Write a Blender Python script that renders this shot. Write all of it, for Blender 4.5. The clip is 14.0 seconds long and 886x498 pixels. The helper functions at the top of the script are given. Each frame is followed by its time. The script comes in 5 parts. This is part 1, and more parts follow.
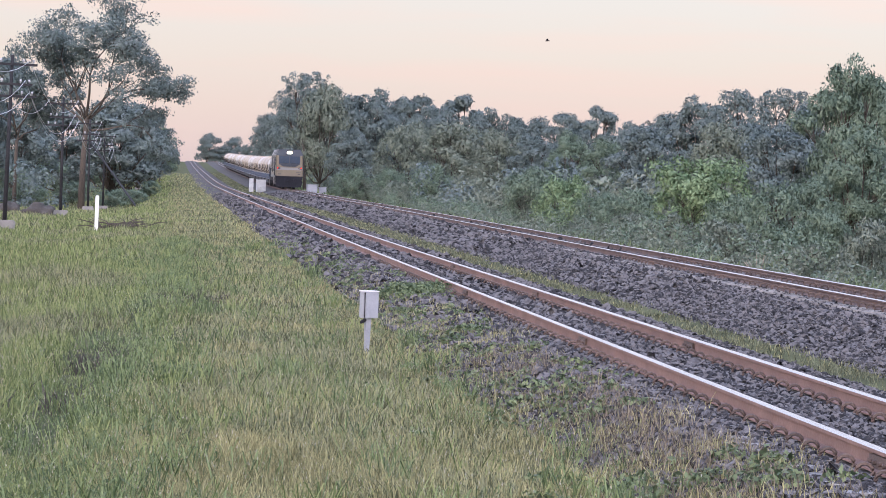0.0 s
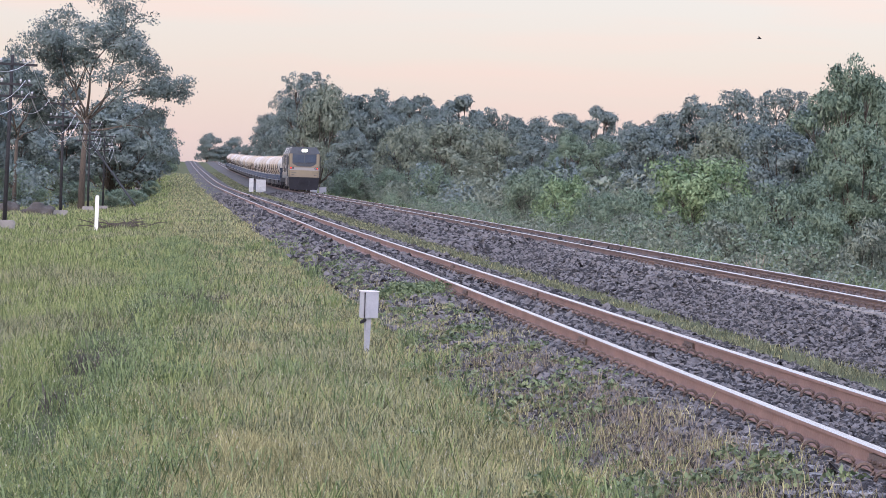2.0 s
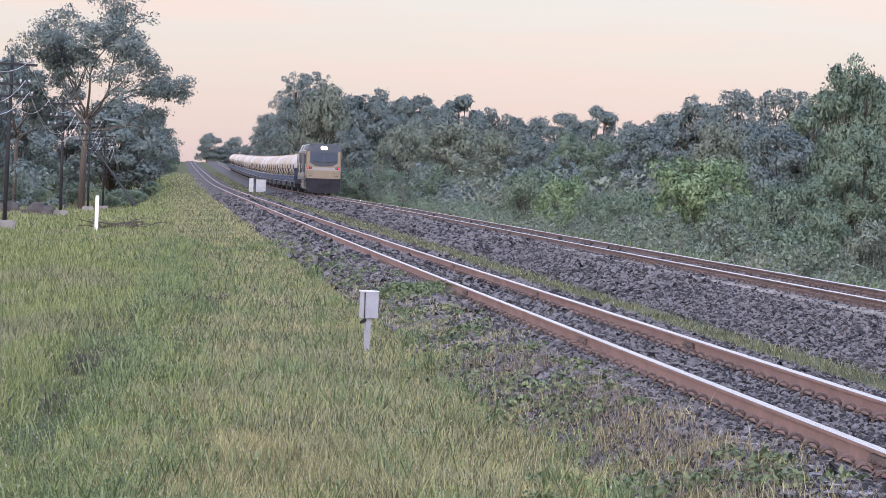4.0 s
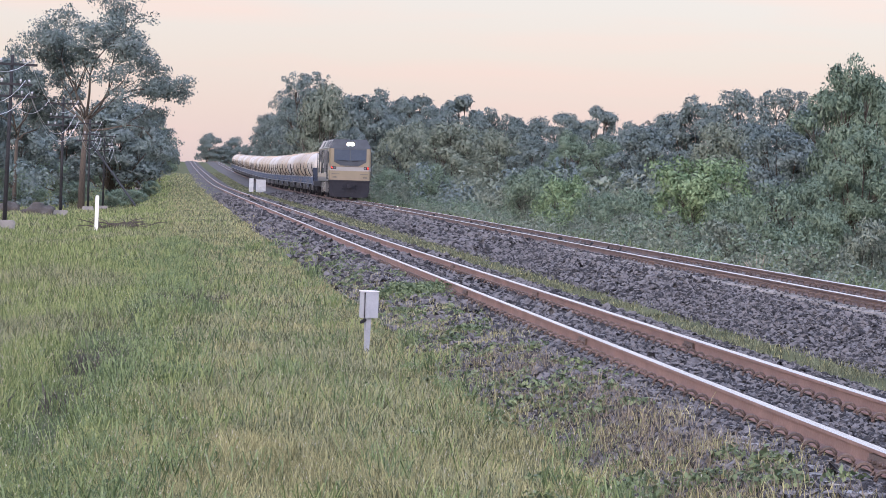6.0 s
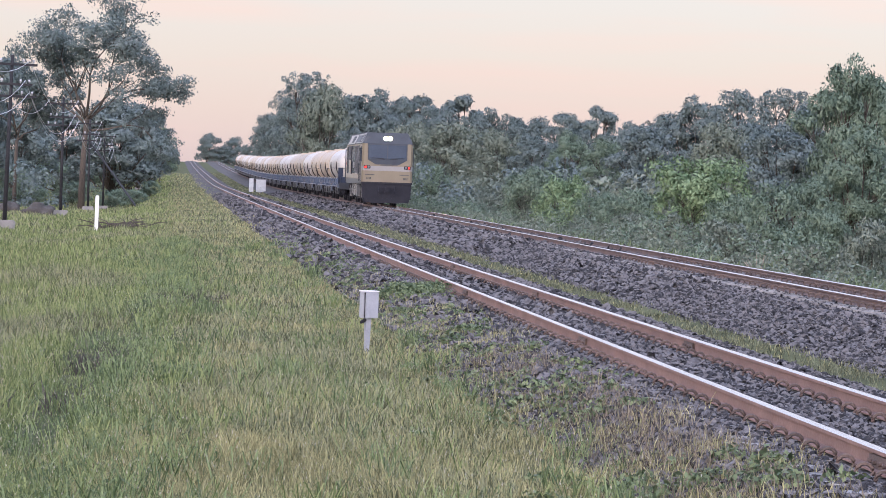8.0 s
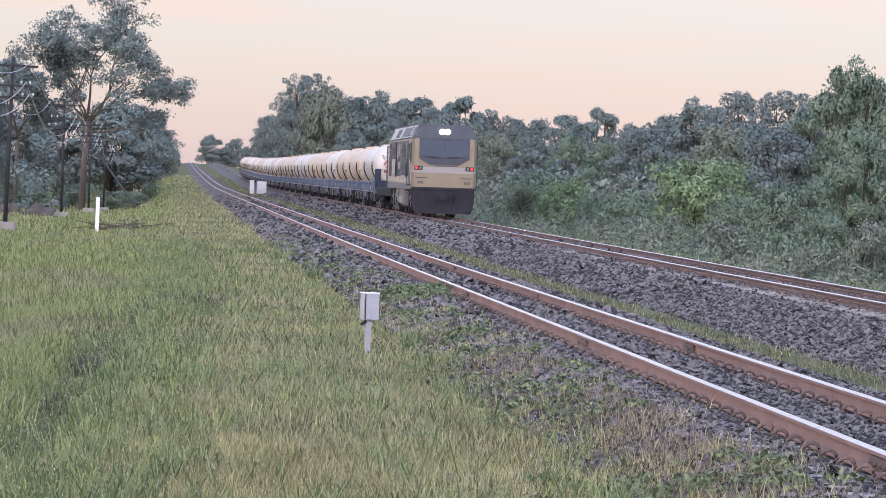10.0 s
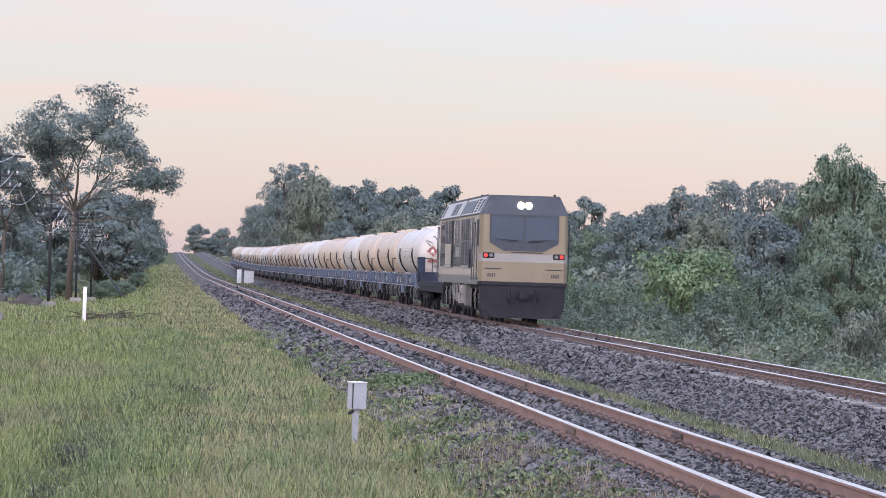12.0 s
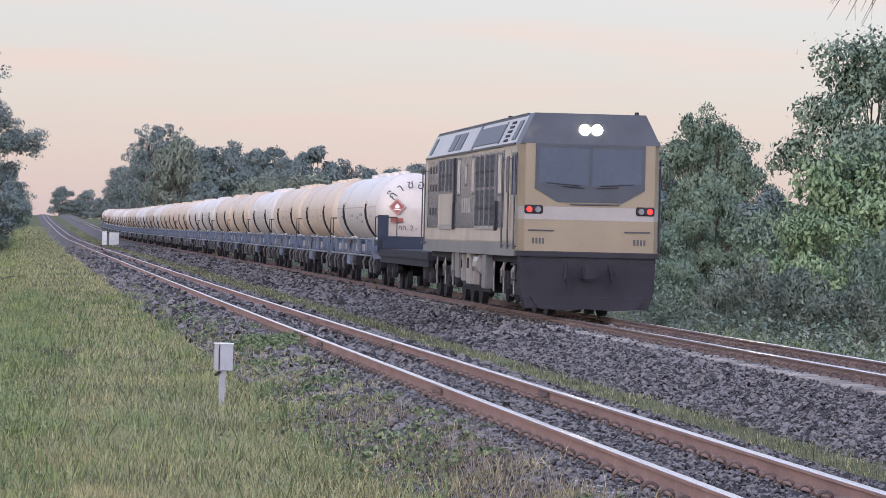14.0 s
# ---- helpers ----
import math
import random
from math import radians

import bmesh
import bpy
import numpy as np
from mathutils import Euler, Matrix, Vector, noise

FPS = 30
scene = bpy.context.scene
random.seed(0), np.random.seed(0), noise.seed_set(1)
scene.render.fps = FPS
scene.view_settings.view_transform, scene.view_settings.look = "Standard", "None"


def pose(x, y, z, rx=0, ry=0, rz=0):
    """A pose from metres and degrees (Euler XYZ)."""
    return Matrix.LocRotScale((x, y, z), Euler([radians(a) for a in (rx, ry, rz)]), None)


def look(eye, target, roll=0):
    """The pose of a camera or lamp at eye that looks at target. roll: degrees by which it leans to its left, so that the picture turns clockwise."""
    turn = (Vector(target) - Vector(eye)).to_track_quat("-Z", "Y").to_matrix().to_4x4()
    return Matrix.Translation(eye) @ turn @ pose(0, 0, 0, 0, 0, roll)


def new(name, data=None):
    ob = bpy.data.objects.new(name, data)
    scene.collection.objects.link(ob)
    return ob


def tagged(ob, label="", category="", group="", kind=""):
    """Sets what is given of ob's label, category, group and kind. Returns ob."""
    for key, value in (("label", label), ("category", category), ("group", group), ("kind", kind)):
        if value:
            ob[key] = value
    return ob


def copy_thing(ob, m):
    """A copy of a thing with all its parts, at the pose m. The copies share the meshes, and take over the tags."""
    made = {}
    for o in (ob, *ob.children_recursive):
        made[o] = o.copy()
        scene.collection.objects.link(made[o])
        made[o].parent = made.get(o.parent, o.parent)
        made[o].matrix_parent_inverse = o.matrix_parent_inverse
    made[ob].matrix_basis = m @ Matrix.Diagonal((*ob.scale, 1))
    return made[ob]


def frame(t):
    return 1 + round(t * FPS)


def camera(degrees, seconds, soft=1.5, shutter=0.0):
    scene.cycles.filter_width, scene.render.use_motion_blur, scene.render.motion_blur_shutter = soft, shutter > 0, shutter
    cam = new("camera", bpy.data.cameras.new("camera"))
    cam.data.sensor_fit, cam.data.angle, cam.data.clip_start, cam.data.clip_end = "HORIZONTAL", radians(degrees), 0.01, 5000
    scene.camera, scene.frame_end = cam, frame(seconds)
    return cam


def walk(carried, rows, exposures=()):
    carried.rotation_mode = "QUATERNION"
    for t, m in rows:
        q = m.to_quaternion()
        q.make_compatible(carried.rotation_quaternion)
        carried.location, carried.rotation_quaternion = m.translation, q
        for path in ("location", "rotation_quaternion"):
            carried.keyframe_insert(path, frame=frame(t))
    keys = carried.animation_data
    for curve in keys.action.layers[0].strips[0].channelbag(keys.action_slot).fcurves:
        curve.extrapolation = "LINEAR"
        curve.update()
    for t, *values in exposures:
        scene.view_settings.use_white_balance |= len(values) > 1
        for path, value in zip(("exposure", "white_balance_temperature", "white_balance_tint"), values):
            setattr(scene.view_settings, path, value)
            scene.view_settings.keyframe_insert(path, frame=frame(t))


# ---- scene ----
# Camera: stands at the trackside, turns by hand late in the clip
EYE = Vector((0.0, 0.0, 1.53))
cam = camera(14.30, 14.0, soft=0.7)
TURNS = (
    (0, 4.3815, -1.0800, 1.80), (8.3, 4.3815, -1.0800, 1.80), (10.3, 4.3626, -1.0320, 1.85),
    (10.5, 4.3784, -0.9636, 1.89), (11, 4.3907, -0.9059, 1.91), (11.5, 4.4699, -0.7894, 1.83),
    (11.7, 4.4828, -0.7342, 1.76), (11.8, 4.4966, -0.3725, 1.76), (11.9, 4.5035, 0.2967, 1.75),
    (12, 4.5305, 0.4002, 1.75), (12.2, 4.5927, 0.4052, 1.60), (12.3, 4.6487, 0.3870, 1.50),
    (12.4, 4.8091, 0.2107, 1.40), (12.5, 4.9623, 0.0779, 1.33), (12.6, 5.0621, -0.0517, 1.36),
    (12.7, 5.1364, -0.1022, 1.40), (12.8, 5.1828, -0.1297, 1.45), (13, 5.3170, -0.0949, 1.48),
    (13.2, 5.5923, -0.0911, 1.46), (13.3, 5.7838, -0.0916, 1.45), (13.4, 5.9843, -0.0974, 1.43),
    (13.5, 6.2215, -0.1171, 1.42), (13.6, 6.3227, -0.1641, 1.41), (13.8, 6.5410, -0.1697, 1.39),
    (14, 6.7223, -0.1864, 1.38))


def gaze(yaw, pitch, roll):
    a, b = radians(yaw), radians(pitch)
    way = Vector((math.sin(a) * math.cos(b), math.cos(a) * math.cos(b), math.sin(b)))
    return look(EYE, EYE + way * 100, roll)


walk(cam, [(t, gaze(a, b, c)) for t, a, b, c in TURNS],
     exposures=((0, 0.3, 5950, 20), (11, 0.3, 5950, 20), (12.5, 0.17, 5900, 19), (14, 0.13, 5920, 19)))

# World: dusk sky, low sun behind thin cloud
world = bpy.data.worlds.new("dusk")
scene.world = world
world.use_nodes = True
wn, wl = world.node_tree.nodes, world.node_tree.links
wn.clear()
w_out = wn.new("ShaderNodeOutputWorld")
w_bg = wn.new("ShaderNodeBackground")
w_bg2 = wn.new("ShaderNodeBackground")
w_add = wn.new("ShaderNodeAddShader")
w_sky = wn.new("ShaderNodeTexSky")
w_sky.sky_type = 'NISHITA'
w_sky.sun_disc = False
w_sky.sun_elevation = radians(12)
w_sky.sun_rotation = radians(233)
w_sky.dust_density = 2.0
w_bg.inputs["Strength"].default_value = 0.05
wl.new(w_sky.outputs[0], w_bg.inputs["Color"])
w_tc = wn.new("ShaderNodeTexCoord")
w_sep = wn.new("ShaderNodeSeparateXYZ")
wl.new(w_tc.outputs["Generated"], w_sep.inputs[0])
w_ramp = wn.new("ShaderNodeValToRGB")
wl.new(w_sep.outputs["Z"], w_ramp.inputs[0])
SKY_STOPS = ((0.0, (0.82, 0.635, 0.57)), (0.018, (0.875, 0.70, 0.575)), (0.035, (0.84, 0.735, 0.61)),
             (0.06, (0.79, 0.75, 0.665)), (0.095, (0.79, 0.78, 0.77)), (0.2, (1.12, 1.28, 1.58)), (1.0, (1.52, 1.94, 2.8)))
el = w_ramp.color_ramp.elements
while len(el) < len(SKY_STOPS):
    el.new(0.5)
for e, (p, c) in zip(el, SKY_STOPS):
    e.position, e.color = p, (*c, 1)
# thin streaks of cloud
w_map = wn.new("ShaderNodeMapping")
w_map.inputs["Scale"].default_value = (7, 7, 75)
wl.new(w_tc.outputs["Generated"], w_map.inputs[0])
w_noise = wn.new("ShaderNodeTexNoise")
w_noise.inputs["Scale"].default_value = 1.2
w_noise.inputs["Detail"].default_value = 4
wl.new(w_map.outputs[0], w_noise.inputs["Vector"])
w_cr = wn.new("ShaderNodeValToRGB")
w_cr.color_ramp.elements[0].position, w_cr.color_ramp.elements[1].position = 0.47, 0.72
w_cr.color_ramp.elements[0].color, w_cr.color_ramp.elements[1].color = (0, 0, 0, 1), (0.85, 0.85, 0.85, 1)
wl.new(w_noise.outputs["Fac"], w_cr.inputs[0])
w_mix = wn.new("ShaderNodeMix")
w_mix.data_type = 'RGBA'
w_mix.inputs["B"].default_value = (0.92, 0.70, 0.58, 1)
wl.new(w_cr.outputs[0], w_mix.inputs["Factor"])
wl.new(w_ramp.outputs[0], w_mix.inputs["A"])
wl.new(w_mix.outputs["Result"], w_bg2.inputs["Color"])
w_bg2.inputs["Strength"].default_value = 0.715
wl.new(w_bg.outputs[0], w_add.inputs[0])
wl.new(w_bg2.outputs[0], w_add.inputs[1])
# the bright western sky, where the sun has gone down
w_west = wn.new("ShaderNodeMapRange")
w_west.interpolation_type = 'SMOOTHSTEP'
for name, value in (("From Min", 0.25), ("From Max", -0.9), ("To Min", 0.0), ("To Max", 1.0)):
    w_west.inputs[name].default_value = value
wl.new(w_sep.outputs["Y"], w_west.inputs["Value"])
w_high = wn.new("ShaderNodeMapRange")
for name, value in (("From Min", 0.0), ("From Max", 0.9), ("To Min", 3.9), ("To Max", 0.3)):
    w_high.inputs[name].default_value = value
wl.new(w_sep.outputs["Z"], w_high.inputs["Value"])
w_mul = wn.new("ShaderNodeMath")
w_mul.operation = 'MULTIPLY'
wl.new(w_west.outputs[0], w_mul.inputs[0])
wl.new(w_high.outputs[0], w_mul.inputs[1])
w_bg3 = wn.new("ShaderNodeBackground")
w_bg3.inputs["Color"].default_value = (1.0, 0.9, 0.86, 1)
wl.new(w_mul.outputs[0], w_bg3.inputs["Strength"])
w_add2 = wn.new("ShaderNodeAddShader")
wl.new(w_add.outputs[0], w_add2.inputs[0])
wl.new(w_bg3.outputs[0], w_add2.inputs[1])
wl.new(w_add2.outputs[0], w_out.inputs[0])

sun_data = bpy.data.lights.new("sun", 'SUN')
sun_data.energy, sun_data.angle, sun_data.color = 0.8, radians(12), (1.0, 0.86, 0.72)
sun = new("sun", sun_data)
sun.matrix_world = look((-80, -60, 22), (0, 0, 0))


# ---- materials ----
def material(name, dark, light, scale=8.0, fine=60.0, rough=0.8, bump=0.3, metal=0.0, island=0.0,
             obj_random=0.0, thin=0.0, stain=None, stretch=(1, 1, 1), spec=0.5):
    """Two scales of noise between two colours, with fine relief."""
    m = bpy.data.materials.new(name)
    m.use_nodes = True
    n, l = m.node_tree.nodes, m.node_tree.links
    b = n["Principled BSDF"]
    b.inputs["Roughness"].default_value = rough
    b.inputs["Metallic"].default_value = metal
    b.inputs["Specular IOR Level"].default_value = spec
    tc = n.new("ShaderNodeTexCoord")
    mp = n.new("ShaderNodeMapping")
    mp.inputs["Scale"].default_value = stretch
    l.new(tc.outputs["Object"], mp.inputs[0])
    big, small = n.new("ShaderNodeTexNoise"), n.new("ShaderNodeTexNoise")
    big.inputs["Scale"].default_value, small.inputs["Scale"].default_value = scale, fine
    big.inputs["Detail"].default_value, small.inputs["Detail"].default_value = 5, 3
    l.new(mp.outputs[0], big.inputs["Vector"])
    l.new(mp.outputs[0], small.inputs["Vector"])
    add = n.new("ShaderNodeMath")
    add.operation = 'MULTIPLY_ADD'
    add.inputs[1].default_value = 0.45
    l.new(small.outputs["Fac"], add.inputs[0])
    sub = n.new("ShaderNodeMath")
    sub.operation = 'MULTIPLY'
    sub.inputs[1].default_value = 0.6
    l.new(big.outputs["Fac"], sub.inputs[0])
    l.new(sub.outputs[0], add.inputs[2])
    fac = add.outputs[0]
    if island or obj_random:
        src = n.new("ShaderNodeNewGeometry").outputs["Random Per Island"] if island else n.new("ShaderNodeObjectInfo").outputs["Random"]
        mul = n.new("ShaderNodeMath")
        mul.operation = 'MULTIPLY_ADD'
        mul.inputs[1].default_value = island or obj_random
        l.new(src, mul.inputs[0])
        off = n.new("ShaderNodeMath")
        off.operation = 'SUBTRACT'
        off.inputs[1].default_value = (island or obj_random) / 2
        l.new(fac, off.inputs[0])
        l.new(off.outputs[0], mul.inputs[2])
        fac = mul.outputs[0]
    ramp = n.new("ShaderNodeValToRGB")
    ramp.color_ramp.elements[0].position, ramp.color_ramp.elements[1].position = 0.3, 0.75
    ramp.color_ramp.elements[0].color = (*dark, 1)
    ramp.color_ramp.elements[1].color = (*light, 1)
    l.new(fac, ramp.inputs[0])
    colour = ramp.outputs[0]
    if stain:
        mx = n.new("ShaderNodeMix")
        mx.data_type = 'RGBA'
        sn = n.new("ShaderNodeTexNoise")
        sn.inputs["Scale"].default_value, sn.inputs["Detail"].default_value = stain[1], 6
        l.new(mp.outputs[0], sn.inputs["Vector"])
        sr = n.new("ShaderNodeValToRGB")
        sr.color_ramp.elements[0].position, sr.color_ramp.elements[1].position = stain[2], stain[2] + 0.15
        l.new(sn.outputs["Fac"], sr.inputs[0])
        l.new(sr.outputs[0], mx.inputs["Factor"])
        l.new(colour, mx.inputs["A"])
        mx.inputs["B"].default_value = (*stain[0], 1)
        colour = mx.outputs["Result"]
    l.new(colour, b.inputs["Base Color"])
    if bump:
        bp = n.new("ShaderNodeBump")
        bp.inputs["Strength"].default_value = bump
        bp.inputs["Distance"].default_value = 0.02
        l.new(small.outputs["Fac"], bp.inputs["Height"])
        l.new(bp.outputs[0], b.inputs["Normal"])
    if thin:
        tr = n.new("ShaderNodeBsdfTranslucent")
        l.new(colour, tr.inputs["Color"])
        ms = n.new("ShaderNodeMixShader")
        ms.inputs[0].default_value = thin
        l.new(b.outputs[0], ms.inputs[1])
        l.new(tr.outputs[0], ms.inputs[2])
        l.new(ms.outputs[0], n["Material Output"].inputs["Surface"])
    return m


def glow(name, colour, strength):
    m = bpy.data.materials.new(name)
    m.use_nodes = True
    b = m.node_tree.nodes["Principled BSDF"]
    b.inputs["Base Color"].default_value = (*colour, 1)
    b.inputs["Emission Color"].default_value = (*colour, 1)
    b.inputs["Emission Strength"].default_value = strength
    return m


SOIL = material("grassy soil", (0.028, 0.034, 0.015), (0.11, 0.115, 0.05), 0.35, 7, 0.95, 0.5, stain=((0.10, 0.085, 0.055), 0.22, 0.62), spec=0.1)
GRASS = material("grass blades", (0.06, 0.068, 0.036), (0.285, 0.288, 0.165), 0.25, 1.3, 0.7, 0.0, island=0.7, thin=0.35, spec=0.25)
FRESH_GRASS = material("fresh yellow-green grass", (0.075, 0.102, 0.036), (0.26, 0.295, 0.12), 0.3, 1.6, 0.7, 0.0, island=0.7, thin=0.38, spec=0.25)
STRIP_GRASS = material("short dull grass", (0.052, 0.058, 0.034), (0.185, 0.188, 0.115), 0.4, 2, 0.8, 0.0, island=0.7, thin=0.25, spec=0.2)
FRINGE = material("brown dry weeds", (0.075, 0.062, 0.046), (0.235, 0.195, 0.14), 0.6, 3, 0.8, 0.0, island=0.7, thin=0.25, spec=0.2)
TUFT = material("deep green broad grass", (0.045, 0.07, 0.025), (0.19, 0.24, 0.10), 0.4, 2, 0.55, 0.0, island=0.7, thin=0.3, spec=0.4)
STRAW = material("dry grass", (0.13, 0.122, 0.058), (0.40, 0.37, 0.19), 0.5, 3, 0.8, 0.0, island=0.6, thin=0.3, spec=0.2)
GRAVEL = material("ballast bed", (0.026, 0.024, 0.024), (0.115, 0.105, 0.1), 1.2, 22, 0.95, 1.0, stain=((0.14, 0.12, 0.09), 0.3, 0.66), spec=0.2)
STONE = material("ballast stones", (0.024, 0.0235, 0.026), (0.128, 0.121, 0.122), 0.6, 30, 0.9, 0.3, island=0.9, spec=0.25)
RUST = material("rusty rail side", (0.11, 0.066, 0.054), (0.23, 0.145, 0.12), 1.5, 40, 0.75, 0.3, spec=0.3)
DARK_RUST = material("dark brown rail side", (0.06, 0.04, 0.036), (0.14, 0.094, 0.082), 1.5, 40, 0.75, 0.3, spec=0.3)
RAILTOP = material("polished rail head", (0.48, 0.42, 0.38), (0.72, 0.64, 0.58), 3, 60, 0.24, 0.05, metal=1.0, stretch=(1, 0.05, 1))
CONCRETE = material("sleeper concrete", (0.128, 0.121, 0.115), (0.255, 0.242, 0.229), 2, 30, 0.9, 0.3, obj_random=0.4)
CLIP = material("rusty clip steel", (0.05, 0.034, 0.028), (0.13, 0.085, 0.065), 4, 60, 0.7, 0.2, obj_random=0.3)
BARK = material("bark", (0.029, 0.023, 0.018), (0.085, 0.068, 0.052), 2, 18, 0.95, 0.8, stretch=(1, 1, 0.25))
# lightened and blued to stand in for haze over the distant woods
LEAF_HAZY = material("hazy blue-green leaves", (0.078, 0.108, 0.102), (0.19, 0.226, 0.21), 0.25, 1.2, 0.6, 0.0, island=0.34, thin=0.2, spec=0.15)
LEAF_MID = material("green leaves", (0.08, 0.118, 0.082), (0.195, 0.245, 0.17), 0.3, 1.5, 0.6, 0.0, island=0.34, thin=0.2, spec=0.15)
LEAF_LIGHT = material("fresh green leaves", (0.1, 0.155, 0.075), (0.25, 0.32, 0.175), 0.4, 1.5, 0.6, 0.0, island=0.34, thin=0.2, spec=0.15)
LEAF_DULL = material("dull olive leaves", (0.095, 0.116, 0.09), (0.22, 0.245, 0.185), 0.3, 1.5, 0.7, 0.0, island=0.34, thin=0.2, spec=0.15)
LEAF_WEED = material("low weed leaves", (0.07, 0.1, 0.045), (0.2, 0.24, 0.11), 0.6, 2.5, 0.6, 0.0, island=0.7, thin=0.3, spec=0.3)
EARTH = material("dark earth", (0.025, 0.022, 0.02), (0.07, 0.06, 0.05), 1.2, 14, 0.95, 0.8)
PALE_TWIG = material("pale dry twigs", (0.22, 0.18, 0.14), (0.36, 0.31, 0.25), 3, 30, 0.9, 0.3)
PALE_SEED = material("pale seed heads", (0.22, 0.21, 0.15), (0.36, 0.34, 0.27), 3, 30, 0.9, 0.0, island=0.6)
GREY_PAINT = material("weathered grey paint", (0.2, 0.205, 0.225), (0.29, 0.295, 0.315), 6, 50, 0.55, 0.1)
WHITE_PAINT = material("worn white paint", (0.468, 0.459, 0.442), (0.680, 0.671, 0.654), 3, 40, 0.7, 0.2, stain=((0.3, 0.27, 0.22), 4, 0.62))
DARK_STEEL = material("dark pole steel", (0.012, 0.012, 0.014), (0.034, 0.033, 0.036), 3, 30, 0.8, 0.2, spec=0.2)
PORCELAIN = material("white porcelain", (0.25, 0.25, 0.26), (0.42, 0.42, 0.43), 5, 50, 0.25, 0.0)
WIRE = material("aged aluminium wire", (0.4, 0.4, 0.42), (0.65, 0.65, 0.66), 5, 50, 0.45, 0.0, metal=0.5)
GOLD = material("tan gold paint", (0.12, 0.095, 0.06), (0.165, 0.134, 0.086), 1.2, 40, 0.42, 0.04, stain=((0.15, 0.115, 0.072), 1.6, 0.63))
SILVER = material("pale silver paint", (0.19, 0.18, 0.172), (0.29, 0.275, 0.262), 1.5, 40, 0.32, 0.04, metal=0.2, stain=((0.16, 0.14, 0.12), 1.8, 0.62))
BAND = material("dull silver band paint", (0.15, 0.142, 0.135), (0.215, 0.205, 0.195), 1.5, 40, 0.4, 0.04, stain=((0.13, 0.115, 0.1), 1.8, 0.62))
SIDE_PAINT = material("dusty side paint", (0.19, 0.165, 0.128), (0.33, 0.29, 0.235), 1.3, 30, 0.5, 0.08, stain=((0.40, 0.33, 0.22), 1.6, 0.60), stretch=(1, 1, 0.3))
SIDE_DARK = material("blue-grey side panels", (0.064, 0.068, 0.078), (0.145, 0.145, 0.149), 0.9, 25, 0.32, 0.04, stain=((0.3, 0.27, 0.22), 1.4, 0.62), stretch=(1, 1, 0.25))
# the pale upright streaks in this colour imitate reflections on the gloss
SIDE_GLOSS = material("glossy grey side paint", (0.03, 0.037, 0.052), (0.08, 0.086, 0.1), 0.8, 25, 0.16, 0.12, stain=((0.3, 0.27, 0.225), 0.9, 0.6), stretch=(1, 1.6, 0.35))
# pale base colour stands in for sky mirrored in the side windows
PALE_PANE = material("pane with painted sky reflection", (0.3, 0.28, 0.25), (0.42, 0.39, 0.35), 2, 20, 0.15, 0.0)
CHARCOAL = material("charcoal roof paint", (0.016, 0.021, 0.03), (0.034, 0.042, 0.055), 2, 40, 0.45, 0.05, stain=((0.07, 0.068, 0.065), 1.2, 0.62), spec=0.35)
BLACK = material("black underframe paint", (0.010, 0.010, 0.014), (0.024, 0.024, 0.03), 2, 40, 0.7, 0.2, stain=((0.04, 0.038, 0.042), 2.5, 0.66), spec=0.15)
GLASS_DARK = material("dark cab glass", (0.024, 0.036, 0.056), (0.038, 0.054, 0.08), 1, 10, 0.08, 0.0, spec=0.15)
GRILLE = material("dark grille", (0.008, 0.009, 0.014), (0.022, 0.023, 0.03), 4, 60, 0.5, 0.2, spec=0.2)
TANK_WHITE = material("cream white tank paint", (0.33, 0.30, 0.27), (0.43, 0.40, 0.365), 0.7, 20, 0.38, 0.03, stain=((0.37, 0.29, 0.21), 0.7, 0.58))
TANK_TAN = material("rust-stained tank paint", (0.30, 0.235, 0.17), (0.42, 0.35, 0.272), 0.8, 20, 0.5, 0.05, stain=((0.34, 0.25, 0.165), 1.1, 0.56))
TANK_BLUE = material("blue-grey frame paint", (0.035, 0.055, 0.1), (0.09, 0.115, 0.16), 2, 30, 0.6, 0.1, stain=((0.13, 0.11, 0.1), 3, 0.58))
NAVY = material("dark navy paint", (0.008, 0.012, 0.024), (0.02, 0.027, 0.046), 2, 30, 0.6, 0.1, stain=((0.035, 0.034, 0.038), 2.5, 0.62), spec=0.2)
RED = material("sign red", (0.14, 0.03, 0.025), (0.2, 0.05, 0.04), 4, 40, 0.5, 0.0)
INK = material("black lettering", (0.02, 0.02, 0.02), (0.04, 0.04, 0.04), 4, 40, 0.6, 0.0)
HEADLIGHT = glow("lit headlight", (1.0, 0.87, 0.5), 60)
RED_LIGHT = glow("lit red marker light", (1.0, 0.02, 0.008), 1.7)
# emission for a ring added to imitate the warm glare of the headlights
WARM_HALO = glow("warm headlight halo", (1.0, 0.68, 0.22), 1.3)


# ---- mesh helpers ----
def link_mesh(name, bm, mats, parent=None, smooth=False):
    me = bpy.data.meshes.new(name)
    bm.normal_update()
    bm.to_mesh(me)
    bm.free()
    for m in (mats if isinstance(mats, (list, tuple)) else [mats]):
        me.materials.append(m)
    if smooth:
        me.polygons.foreach_set("use_smooth", [True] * len(me.polygons))
    ob = new(name, me)
    ob.parent = parent
    return ob


def part(name, bm, mats, parent, label="", smooth=False):
    ob = link_mesh(name, bm, mats, parent, smooth)
    return tagged(ob, label) if label else ob


